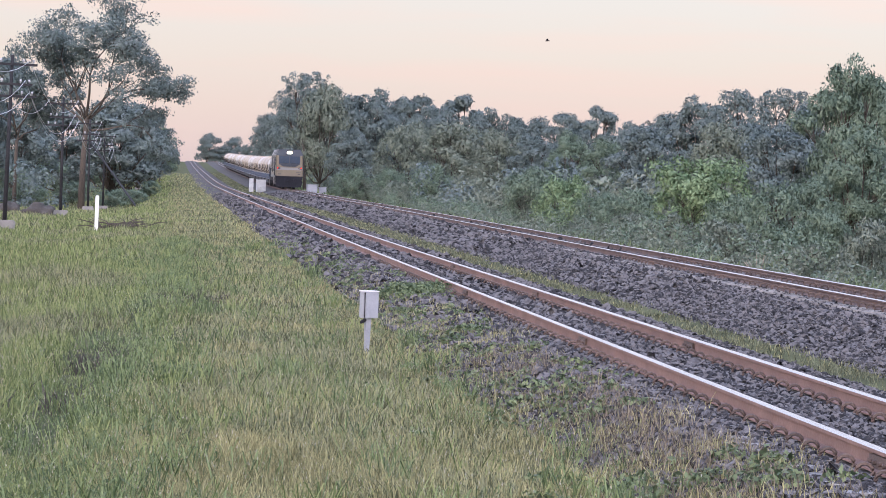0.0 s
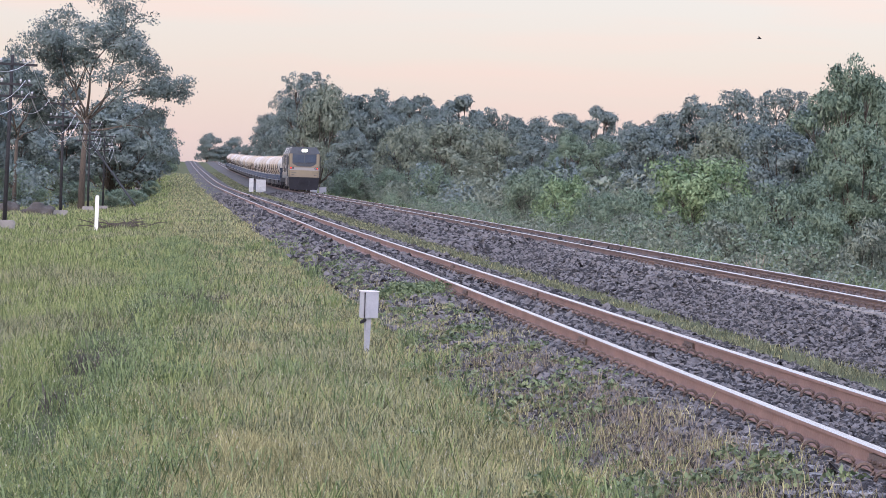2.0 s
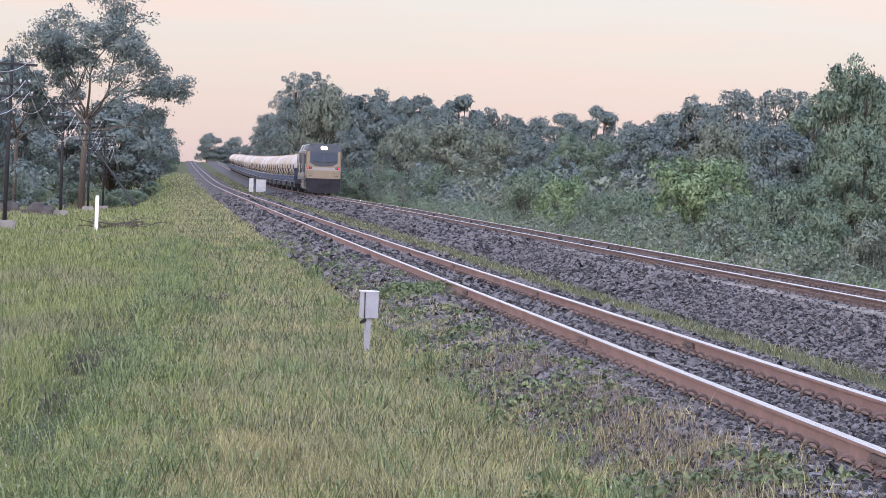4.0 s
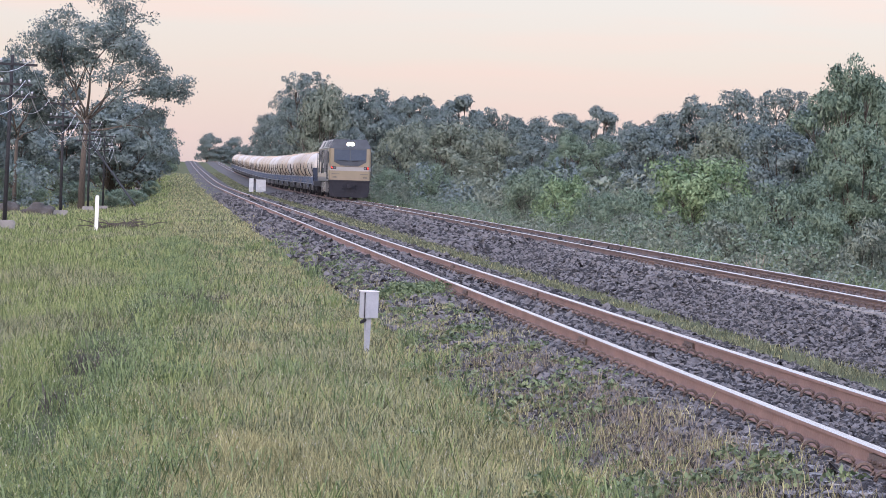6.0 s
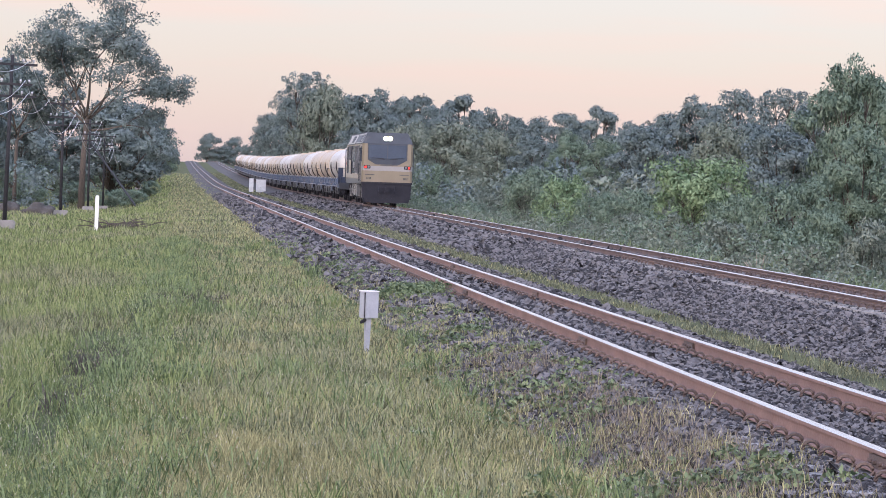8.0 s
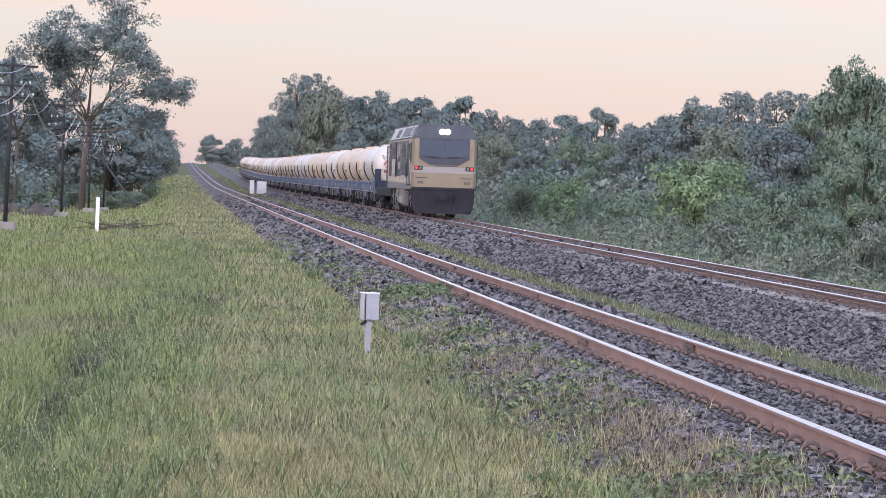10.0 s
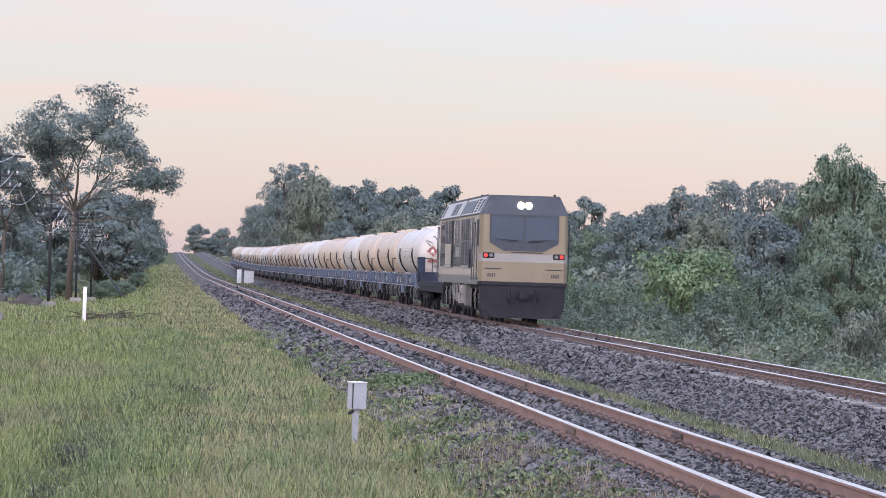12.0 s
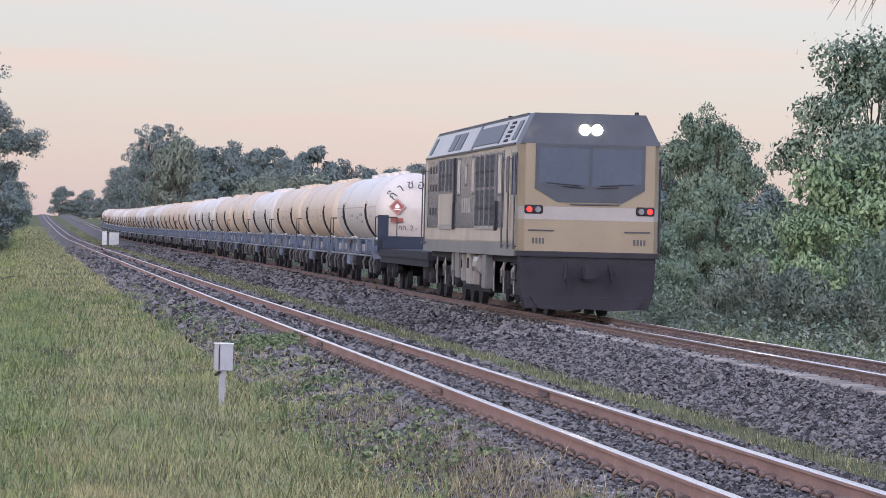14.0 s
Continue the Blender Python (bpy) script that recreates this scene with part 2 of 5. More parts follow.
def array_mesh(name, verts, faces, mats, parent=None, smooth=False):
    """A mesh from arrays of vertices and equal-sided faces."""
    me = bpy.data.meshes.new(name)
    verts, faces = np.asarray(verts, np.float32), np.asarray(faces, np.int32)
    k = faces.shape[1]
    me.vertices.add(len(verts))
    me.vertices.foreach_set("co", verts.ravel())
    me.loops.add(faces.size)
    me.loops.foreach_set("vertex_index", faces.ravel())
    me.polygons.add(len(faces))
    me.polygons.foreach_set("loop_start", np.arange(0, faces.size, k, dtype=np.int32))
    me.polygons.foreach_set("use_smooth", [smooth] * len(faces))
    me.update(calc_edges=True)
    for m in (mats if isinstance(mats, (list, tuple)) else [mats]):
        me.materials.append(m)
    ob = new(name, me)
    ob.parent = parent
    return ob


def box(bm, cx, cy, cz, sx, sy, sz, bevel=0.0, m=None):
    r = bmesh.ops.create_cube(bm, size=1, matrix=(m or Matrix()) @ Matrix.Translation((cx, cy, cz)) @ Matrix.Diagonal((sx, sy, sz, 1)))
    if bevel:
        edges = list({e for v in r["verts"] for e in v.link_edges})
        bmesh.ops.bevel(bm, geom=edges, offset=bevel, segments=2, affect='EDGES')
    return bm


def rod(bm, a, b, r1, r2=None, seg=8, caps=True):
    a, b = Vector(a), Vector(b)
    d = b - a
    q = d.to_track_quat('Z', 'Y').to_matrix().to_4x4()
    bmesh.ops.create_cone(bm, cap_ends=caps, segments=seg, radius1=r1, radius2=r1 if r2 is None else r2, depth=d.length,
                          matrix=Matrix.Translation((a + b) / 2) @ q)
    return bm


def tube(bm, pts, radii, seg=6):
    """One closed, tapering tube along the points."""
    pts = [Vector(p) for p in pts]
    rings = []
    for i, p in enumerate(pts):
        d = (pts[min(i + 1, len(pts) - 1)] - pts[max(i - 1, 0)]).normalized()
        q = d.to_track_quat('Z', 'Y')
        rings.append([bm.verts.new(p + q @ Vector((radii[i] * math.cos(2 * math.pi * k / seg), radii[i] * math.sin(2 * math.pi * k / seg), 0))) for k in range(seg)])
    for u, v in zip(rings, rings[1:]):
        for k in range(seg):
            bm.faces.new((u[k], u[(k + 1) % seg], v[(k + 1) % seg], v[k]))
    bm.faces.new(rings[0][::-1])
    bm.faces.new(rings[-1])
    return bm


def prism(bm, outline, axis, lo, hi):
    """Extrude a flat outline (pairs) along an axis: 'x' takes (y, z), 'y' takes (x, z), 'z' takes (x, y)."""
    def at(p, d):
        return {"x": (d, p[0], p[1]), "y": (p[0], d, p[1]), "z": (p[0], p[1], d)}[axis]
    a = [bm.verts.new(at(p, lo)) for p in outline]
    b = [bm.verts.new(at(p, hi)) for p in outline]
    k = len(outline)
    bm.faces.new(a)
    bm.faces.new(b[::-1])
    for i in range(k):
        bm.faces.new((a[i], b[i], b[(i + 1) % k], a[(i + 1) % k]))
    bmesh.ops.recalc_face_normals(bm, faces=bm.faces)
    return bm


def bmnew():
    return bmesh.new()


def empty(name, m=None, label="", category="", group="", kind=""):
    ob = new(name)
    if m is not None:
        ob.matrix_basis = m
    return tagged(ob, label, category, group, kind)


# ---- the lie of the land ----
_gy = np.arange(-100, 3001, 5.0)


def _smooth(ys, vs, w):
    v = np.interp(_gy, ys, vs)
    k = np.exp(-0.5 * (np.arange(-20, 21) * 5.0 / w) ** 2)
    k /= k.sum()
    return np.convolve(np.pad(v, 20, mode="edge"), k, "valid")


_rise = _smooth([-100, 70, 110, 193, 240, 332, 381, 457, 572, 665, 774, 1076, 1130, 1200, 1400, 3000],
                [0, 0, .03, .13, .17, .32, .40, .74, 1.5, 2.2, 3.0, 5.75, 5.95, 5.9, 4.5, 3], 14)
_left = _smooth([-100, 0, 100, 134, 196, 253, 300, 360, 460, 600, 774, 1076, 1200, 3000],
                [-1, -.95, -.8, -.75, -.98, -1.37, -1.8, -1.7, -1.2, -.3, .9, 4.4, 5.3, 3], 18)
_bend = _smooth([-100, 0, 50, 75, 100, 150, 200, 350, 500, 800, 1100, 3000],
                [9.7, 10.3, 10.6, 10.8, 11.0, 11.35, 11.4, 11.4, 11.6, 12, 12.2, 14], 14)
NEAR_X = 4.85
FAR_UP = 0.05


def rise(y):
    return np.interp(y, _gy, _rise)


def far_x(y):
    return np.interp(y, _gy, _bend)


def ease(a, b, v):
    s = np.clip((v - a) / (b - a), 0, 1)
    return s * s * (3 - 2 * s)


def land(x, y):
    """Height of the ground, without the ballast."""
    z = rise(y) - 0.42
    z = z + ease(-0.5, -1.5, x - 0.012 * np.minimum(y, 60)) * 0.3 * (np.interp(y, _gy, _left) - z)
    z = z + ease(-1.2, -4.2, x) * (np.interp(y, _gy, _left) - z)
    z = z - ease(2.0, 5.0, x - far_x(y)) * 0.75
    z = z + 0.05 * np.sin(x * 1.3 + y * 0.31) * np.sin(y * 0.17 - x * 0.4) * ease(4.0, 1.5, x)
    return z


def ground():
    xs = np.unique(np.concatenate([np.arange(-14, 32, 0.55), np.arange(-60, 90, 4.0), np.linspace(-2500, 2500, 60)]))
    ys = np.unique(np.concatenate([np.arange(-20, 160, 1.2), np.arange(160, 1300, 8.0), np.linspace(-400, 4500, 60)]))
    gx, gy = np.meshgrid(xs, ys)
    v = np.stack([gx, gy, land(gx, gy)], -1).reshape(-1, 3)
    nx = len(xs)
    i = (np.arange(len(ys) - 1)[:, None] * nx + np.arange(nx - 1)).ravel()
    ob = array_mesh("ground", v, np.stack([i, i + 1, i + nx + 1, i + nx], -1), SOIL, smooth=True)
    tagged(ob, "gently rolling grassy trackside ground", "ground", kind="structure")


ground()


# ---- tracks ----
def sweep(name, outline, xc, z0, ys, mats, parent, mat_of=None, smooth=False):
    """An outline (x, z) swept along a track whose middle lies at xc(y)."""
    k, n = len(outline), len(ys)
    o = np.array(outline)
    v = np.zeros((n, k, 3))
    v[:, :, 0] = xc(ys)[:, None] + o[None, :, 0]
    v[:, :, 1] = ys[:, None]
    v[:, :, 2] = (rise(ys) + z0)[:, None] + o[None, :, 1]
    f = [(a * k + b, (a + 1) * k + b, (a + 1) * k + (b + 1) % k, a * k + (b + 1) % k) for a in range(n - 1) for b in range(k)]
    ob = array_mesh(name, v.reshape(-1, 3), f, mats, parent, smooth)
    if mat_of:
        ob.data.polygons.foreach_set("material_index", [mat_of(b) for a in range(n - 1) for b in range(k)])
    return ob


RAIL_OUT = [(-.062, -.14), (.062, -.14), (.062, -.128), (.012, -.112), (.008, -.04), (.034, -.03), (.034, -.008), (.024, 0), (-.024, 0), (-.034, -.008),
            (-.034, -.03), (-.008, -.04), (-.012, -.112), (-.062, -.128)]
TRACK_Y = np.concatenate([np.arange(6, 200, 2.0), np.arange(200, 1250, 10.0)])


def near_x(y):
    return np.full_like(np.asarray(y, float), NEAR_X)


NEAR_BED = [(-2.5, -.58), (-1.9, -.40), (-1.3, -.19), (-.7, -.158), (-.4, -.16), (.4, -.16), (.7, -.158), (1.3, -.19), (1.9, -.38), (2.4, -.6)]
FAR_BED = [(-3.4, -.66), (-2.9, -.50), (-1.5, -.2), (-1.05, -.185), (-.6, -.16), (.6, -.16), (1.05, -.17), (1.5, -.2), (2.6, -.7), (3.0, -.95)]


def ballast(name, xc, z0, outline, parent):
    return sweep(name, outline, xc, z0, TRACK_Y, GRAVEL, parent)


def clip_mesh():
    bm = bmnew()
    pts = [Vector((0.085 + 0.05 * math.cos(a), 0.034 * math.sin(a * 0.5), 0.018 + 0.05 * math.sin(a))) for a in np.linspace(-0.6, 3.9, 9)]
    tube(bm, pts, [0.014] * 9, 5)
    me = bpy.data.meshes.new("rail_clip")
    bm.to_mesh(me)
    bm.free()
    me.materials.append(CLIP)
    return me


def sleeper_mesh():
    bm = bmnew()
    prism(bm, [(-.13, -.20), (.13, -.20), (.10, 0), (-.10, 0)], "x", -1.0, 1.0)
    me = bpy.data.meshes.new("sleeper")
    bm.to_mesh(me)
    bm.free()
    me.materials.append(CONCRETE)
    return me


CLIP_ME, SLEEPER_ME = clip_mesh(), sleeper_mesh()


def track(label, xc, z0, outline, side):
    top = empty("railway_track", None, label, "railway track", "tracks", "structure")
    ballast("ballast_bed", xc, z0, outline, top)
    for s in (-.53, .53):
        part_ob = sweep("rail", RAIL_OUT, lambda y, s=s: xc(y) + s, z0, TRACK_Y, [side, RAILTOP], top,
                        mat_of=lambda b: 1 if b in (7, 8) else 0)
        tagged(part_ob, "rust-brown rail with polished top")
    return top


near_track = track("straight metre-gauge railway track on grey ballast", near_x, 0.0, NEAR_BED, RUST)
far_track = track("metre-gauge railway track on a raised ballast bank", far_x, FAR_UP, FAR_BED, DARK_RUST)


def joint_bars():
    """Bolted fishplates where the near rails meet."""
    for y, s in ((36.6, -.53), (36.2, .53), (51.8, .53), (51.5, -.53), (21.0, -.53), (67.3, .53)):
        for side in (-1, 1):
            bm = bmnew()
            box(bm, 0, 0, 0, .022, .62, .085, .004)
            for k in (-.22, -.08, .08, .22):
                rod(bm, (side * .01, k, 0), (side * .035, k, 0), .016, .016, 6)
            ob = part("fishplate", bm, CLIP, near_track)
            ob.location = (NEAR_X + s + side * .026, y, -.082)


joint_bars()


def place_sleepers(top, xc, z0, start, count, lift, clips_to):
    for k in range(count):
        y = start + 0.6 * k
        x, z = float(xc(np.array([y]))[0]), float(rise(y)) + z0
        ob = new("sleeper", SLEEPER_ME)
        ob.parent = top
        ob.location = (x, y, z - .145 + lift)
        if k < clips_to:
            for s in (-.53, .53):
                for side in (-1, 1):
                    c = new("rail_clip", CLIP_ME)
                    c.parent = top
                    c.location = (x + s + side * .04, y, z - .14 + lift)
                    c.rotation_euler = (0, 0, 0 if side > 0 else math.pi)


# ---- trees and shrubs ----
def unit(v):
    return v / np.maximum(np.linalg.norm(v, axis=1), 1e-6)[:, None]


def leaf_cloud(rng, centres, radii, count, size, flat=0.7, middle=None, far=False):
    """Small leaves over the outside of loose clumps, with larger sprays inside that close the clump."""
    w = radii ** 2
    which = rng.choice(len(centres), count, p=w / w.sum())
    d = rng.normal(size=(count, 3)) + np.array([0, 0, .25])
    d = unit(d)
    rr = np.where(rng.uniform(0, 1, count) < .84, rng.uniform(0.4, 1.0, count) ** 0.5, rng.uniform(.95, 1.4, count))
    p = centres[which] + d * (radii[which] * rr)[:, None] * np.array([1, 1, flat])
    lit = d * 1.0 + np.array([0, 0, .3]) + rng.normal(size=(count, 3)) * .12
    if middle is not None:
        lit = lit + unit(p - middle) * .5
    lit = unit(lit)
    n = unit(lit + rng.normal(size=(count, 3)) * .55)
    a = unit(np.cross(n, rng.normal(size=(count, 3))))
    b = np.cross(n, a)
    s = size * (rng.uniform(0.45, 1.35, count) * np.where(rr < .72, 1.25, 1))[:, None]
    if far:
        v = np.stack([p - a * s * .8 - b * s * .5, p + a * s, p - a * s * .5 + b * s * .7], 1).reshape(-1, 3)
        return v, np.arange(count * 3).reshape(-1, 3), np.repeat(lit, 3, 0)
    v = np.stack([p - a * s - b * s * .35, p + a * s * .2 - b * s * .55, p + a * s * 1.1 + b * s * .1 - n * s * .15, p - a * s * .1 + b * s * .6], 1).reshape(-1, 3)
    i = np.arange(count)[:, None] * 4
    f = np.concatenate([i + [0, 1, 3], i + [1, 2, 3]], 0)
    return v, f, np.repeat(lit, 4, 0)


def leaf_mesh(name, v, f, nor, mat, parent=None):
    ob = array_mesh(name, v, f, mat, parent, True)
    ob.data.normals_split_custom_set_from_vertices(nor.tolist())
    return ob


def plant(kind, seed, height, width, leaf, count, size, bare=0.3, lumps=9, per=8, clump=0.09, name="tree", label="", category="tree",
          group=""):
    """A trunk whose limbs carry sub-crowns, each a cluster of leafy clumps."""
    rng = np.random.default_rng(seed)
    top = empty(name, None, label, category, group)
    lo = height * bare
    ch = height - lo
    cs, rs, heads = [], [], []
    for i in range(lumps):
        a = 2 * math.pi * (i * 0.618 + rng.uniform(0, .15))
        up = (i + rng.uniform(.1, .9)) / lumps
        reach = width / 2 * (0.62 * math.sqrt(max(.05, 1 - (1.6 * up - .62) ** 2))) * rng.uniform(.75, 1.2)
        c = np.array([math.cos(a) * reach, math.sin(a) * reach, lo + ch * (.16 + .70 * up)])
        heads.append(c)
        r = width * rng.uniform(.15, .26) * (1 - .25 * up)
        for k in range(per):
            d = rng.normal(size=3)
            d[2] = abs(d[2]) * .9 - .25
            d /= np.linalg.norm(d)
            cs.append(c + d * r * rng.uniform(.5, 1.15) * np.array([1.1, 1.1, .8]))
            rs.append(width * clump * rng.uniform(.5, 1.4))
    cs, rs = np.array(cs), np.array(rs)
    cs[:, 2] = np.clip(cs[:, 2], lo * .8 + rs * .3, height - rs * .6)
    bm = bmnew()
    r0 = max(0.04, height * 0.016)
    if bare > 0.1:
        fork = Vector((rng.uniform(-.03, .03) * width, rng.uniform(-.03, .03) * width, lo + ch * 0.1))
        mid = fork * 0.5 + Vector((rng.uniform(-.02, .02) * width, 0, 0))
        tube(bm, [Vector((0, 0, -0.3)), mid, fork], [r0 * 1.3, r0, r0 * 0.85], 8)
    else:
        fork = Vector((0, 0, 0.12 * height))
        rod(bm, (0, 0, -0.3), fork, r0, r0 * 0.8, 6)
    for i, c in enumerate(heads):
        c = Vector(c)
        m1 = fork.lerp(c, 0.5) + Vector((rng.uniform(-.04, .04) * width, rng.uniform(-.04, .04) * width, -0.05 * ch))
        tube(bm, [fork, m1, c], [r0 * 0.6, r0 * 0.4, r0 * 0.22], 6)
        for k in range(0, per, 2):
            e = Vector(cs[i * per + k])
            tube(bm, [m1.lerp(c, .6), m1.lerp(c, .8).lerp(e, .5), e], [r0 * .22, r0 * .15, r0 * .06], 4)
    part("trunk", bm, BARK, top, smooth=True)
    leaf_mesh("crown", *leaf_cloud(rng, cs, rs, count, size, .72, np.array([0, 0, lo + ch * .4]), category == "tree"), leaf, top)
    return top


def spreading_tree(seed, spot, height, limbs, leaf, count, size, clump, label, lean=0.0, thick=.02):
    """A tall tree whose limbs fork again and again into an open, airy crown."""
    rng = np.random.default_rng(seed)
    top = empty("tree", None, label, "tree", "woods and shrubs")
    bm = bmnew()
    r0 = height * thick
    ends = []

    def fork(p, way, length, r, depth):
        side = Vector(rng.normal(size=3)) * .16
        way = (way + side + Vector((0, 0, .05))).normalized()
        q = p + way * length
        bend = p.lerp(q, .5) + Vector(rng.normal(size=3)) * length * .07
        tube(bm, [p, bend, q], [r, r * .82, r * .62], 6 if depth > 2 else 3)
        if depth == 0:
            ends.append(q)
            ends.append(bend.lerp(q, .4) + Vector(rng.normal(size=3)) * .2)
            return
        if depth <= 3:
            ends.extend([q, bend])
        for k in range(3 if depth < 3 else 2):
            spread = Vector(rng.normal(size=3))
            spread.z *= .55
            fork(q.lerp(bend, .0 if k else .45 * rng.uniform()), (way + spread * .55).normalized(), length * rng.uniform(.6, .85), r * (.62 if k else .5), depth - 1)

    crotch = Vector((lean * .3, 0, height * .37))
    tube(bm, [Vector((0, 0, -.4)), Vector((lean * .05, 0, height * .16)), crotch], [r0 * 1.35, r0, r0 * .9], 9)
    for dx, dy, dz, ln in limbs:
        fork(crotch + Vector((0, 0, rng.uniform(-.05, .06) * height)), Vector((dx, dy, dz)).normalized(), ln * height, r0 * .5, 4)
    part("trunk", bm, BARK, top, smooth=True)
    cs = np.array([tuple(e) for e in ends])
    cs[:, 2] = np.minimum(cs[:, 2], height)
    rs = clump * rng.uniform(.55, 1.35, len(cs))
    leaf_mesh("crown", *leaf_cloud(rng, cs, rs, count, size, .5, np.array([0, 0, height * .55]), True), leaf, top)
    x, y = spot
    top.matrix_basis = pose(x, y, float(land(np.array(x), np.array(y))))
    return top


TREES = {}
SPECIES = {
    "broad": dict(height=12, width=9, leaf=LEAF_HAZY, count=17000, size=0.165, bare=0.08, lumps=14, per=8, clump=0.10, label="broad dark green roadside tree with a full crown"),
    "round": dict(height=11, width=8, leaf=LEAF_MID, count=19000, size=0.13, bare=0.1, lumps=14, per=8, clump=0.10, label="leafy green tree with an uneven rounded crown"),
    "airy": dict(height=16, width=12, leaf=LEAF_HAZY, count=15000, size=0.15, bare=0.3, lumps=15, per=10, clump=0.058, label="tall open-crowned tree with thin dark foliage"),
    "dull": dict(height=8, width=8, leaf=LEAF_DULL, count=17000, size=0.125, bare=0.06, lumps=13, per=8, clump=0.10, label="dull olive tree with fine foliage"),
    "lone": dict(height=11, width=6, leaf=LEAF_HAZY, count=11000, size=0.14, bare=0.3, lumps=10, per=8, clump=0.095, label="slender dark tree standing above the woods"),
    "bush": dict(height=4, width=5, leaf=LEAF_MID, count=9500, size=0.075, bare=0.0, lumps=13, per=8, clump=0.10, name="shrub", category="shrub", label="dense green shrub beside the railway"),
    "fresh": dict(height=4, width=5, leaf=LEAF_LIGHT, count=10500, size=0.08, bare=0.02, lumps=13, per=8, clump=0.10, name="shrub", category="shrub", label="bright fresh-green shrub beside the railway"),
    "scrub": dict(height=2.5, width=4, leaf=LEAF_DULL, count=7000, size=0.06, bare=0.0, lumps=11, per=7, clump=0.10, name="shrub", category="shrub", label="low olive scrub beside the railway"),
}


def grow(kind, x, y, height, width, variant=0):
    key = (kind, variant)
    d = SPECIES[kind]
    turn = random.uniform(0, 360)
    z = float(land(np.array(x), np.array(y)))
    if key not in TREES:
        TREES[key] = plant(kind, 17 * len(TREES) + 5 + variant, group="woods and shrubs", **d)
        ob = TREES[key]
    else:
        ob = copy_thing(TREES[key], Matrix())
    ob.matrix_basis = pose(x, y, z, 0, 0, turn) @ Matrix.Diagonal((width / d["width"], width / d["width"], 1.07 * height / d["height"], 1))


# west of the line
spreading_tree(12, (-7.3, 280.0), 19.5, ((-.9, .1, .42, .12), (-.75, .2, .75, .14), (-.5, -.3, .9, .16), (-.2, .3, 1, .17), (.1, -.3, 1, .18), (.4, .3, .95, .17), (.7, -.2, .8, .16), (.9, .2, .55, .15), (.95, -.3, .32, .14)),
               LEAF_HAZY, 40000, .11, .68, "tall spreading tree with an open airy crown", .8, .0115)
spreading_tree(31, (-13.0, 290.0), 15.0, ((-.8, .2, .8, .13), (-.3, -.3, 1, .16), (.2, .3, 1, .17), (.6, -.3, .85, .15), (.85, .2, .5, .12)),
               LEAF_HAZY, 20000, .11, .6, "tall thin tree with an open airy crown", .3, .01)
grow("broad", -6.1, 340, 10.1, 10.3, 0)
grow("broad", -11.2, 345, 8.9, 8.3, 1)
grow("broad", -14.5, 320, 8.9, 6.7, 2)
grow("broad", -17.0, 300, 11.8, 7.3, 0)
grow("broad", -4.0, 400, 10.5, 6.5, 1)
grow("broad", -3.2, 450, 10.1, 6.3, 2)
grow("round", -2.4, 560, 8.6, 5.3, 0)
grow("round", -1.4, 720, 6.3, 3.9, 1)
grow("round", -0.6, 900, 4.0, 3.2, 0)
grow("bush", -5.4, 310, 1.8, 3.0, 0)
grow("bush", -3.7, 320, 1.6, 3.1, 1)
grow("bush", -2.4, 350, 1.7, 2.2, 0)
grow("bush", -11.9, 300, 1.9, 3.4, 1)
grow("bush", -13.9, 300, 3.3, 3.4, 0)
grow("bush", -9.4, 330, 2.3, 4.2, 0)
grow("round", -13.2, 330, 5.9, 5.3, 1)
grow("round", -9.8, 380, 6.4, 6.7, 0)
grow("round", -5.4, 420, 5.9, 4.7, 1)
# east of the line
grow("broad", 15.5, 1650, 16.9, 14.8, 0)
grow("broad", 27.5, 1700, 16.5, 12.5, 1)
grow("broad", 33.1, 1600, 12.2, 11.3, 2)
grow("broad", 21.5, 1650, 11.3, 15.8, 1)
grow("broad", 17.2, 672, 12.2, 7.5, 0)
grow("broad", 16.6, 540, 11.6, 7.2, 1)
grow("airy", 17.8, 484, 15.7, 9.7, 1)
grow("broad", 17.3, 498, 13.2, 8.2, 2)
grow("dull", 16.9, 412, 12.6, 7.8, 1)
grow("broad", 21.0, 440, 12.0, 7.4, 1)
grow("broad", 24.4, 440, 12.9, 8.0, 2)
grow("broad", 28.2, 450, 12.2, 7.6, 0)
grow("lone", 29.3, 430, 12.5, 6.3, 0)
grow("broad", 31.1, 420, 10.6, 6.6, 1)
grow("lone", 34.5, 430, 12.9, 6.5, 1)
grow("broad", 35.6, 410, 10.6, 6.6, 2)
grow("broad", 38.9, 410, 10.0, 6.2, 0)
grow("broad", 39.8, 390, 9.4, 5.9, 1)
grow("lone", 44.2, 400, 10.5, 5.2, 0)
grow("broad", 43.0, 380, 8.7, 5.5, 2)
grow("lone", 48.3, 400, 11.5, 5.8, 1)
grow("broad", 43.9, 340, 8.5, 6.0, 0)
grow("broad", 41.6, 300, 8.6, 5.4, 1)
grow("broad", 41.5, 280, 9.6, 5.9, 2)
grow("airy", 38.6, 240, 9.2, 6.0, 0)
grow("airy", 39.8, 230, 9.0, 6.0, 1)
grow("broad", 39.6, 220, 7.8, 5.3, 0)
grow("round", 36.0, 190, 8.7, 5.2, 0)
grow("round", 35.0, 175, 8.4, 4.6, 1)
grow("dull", 23.5, 360, 7.9, 6.3, 0)
grow("dull", 27.3, 350, 8.0, 8.4, 1)
grow("broad", 18.8, 380, 7.6, 5.5, 0)
grow("dull", 30.9, 340, 7.3, 6.0, 0)
grow("broad", 33.7, 330, 6.8, 5.3, 1)
grow("round", 30.2, 270, 6.5, 4.0, 0)
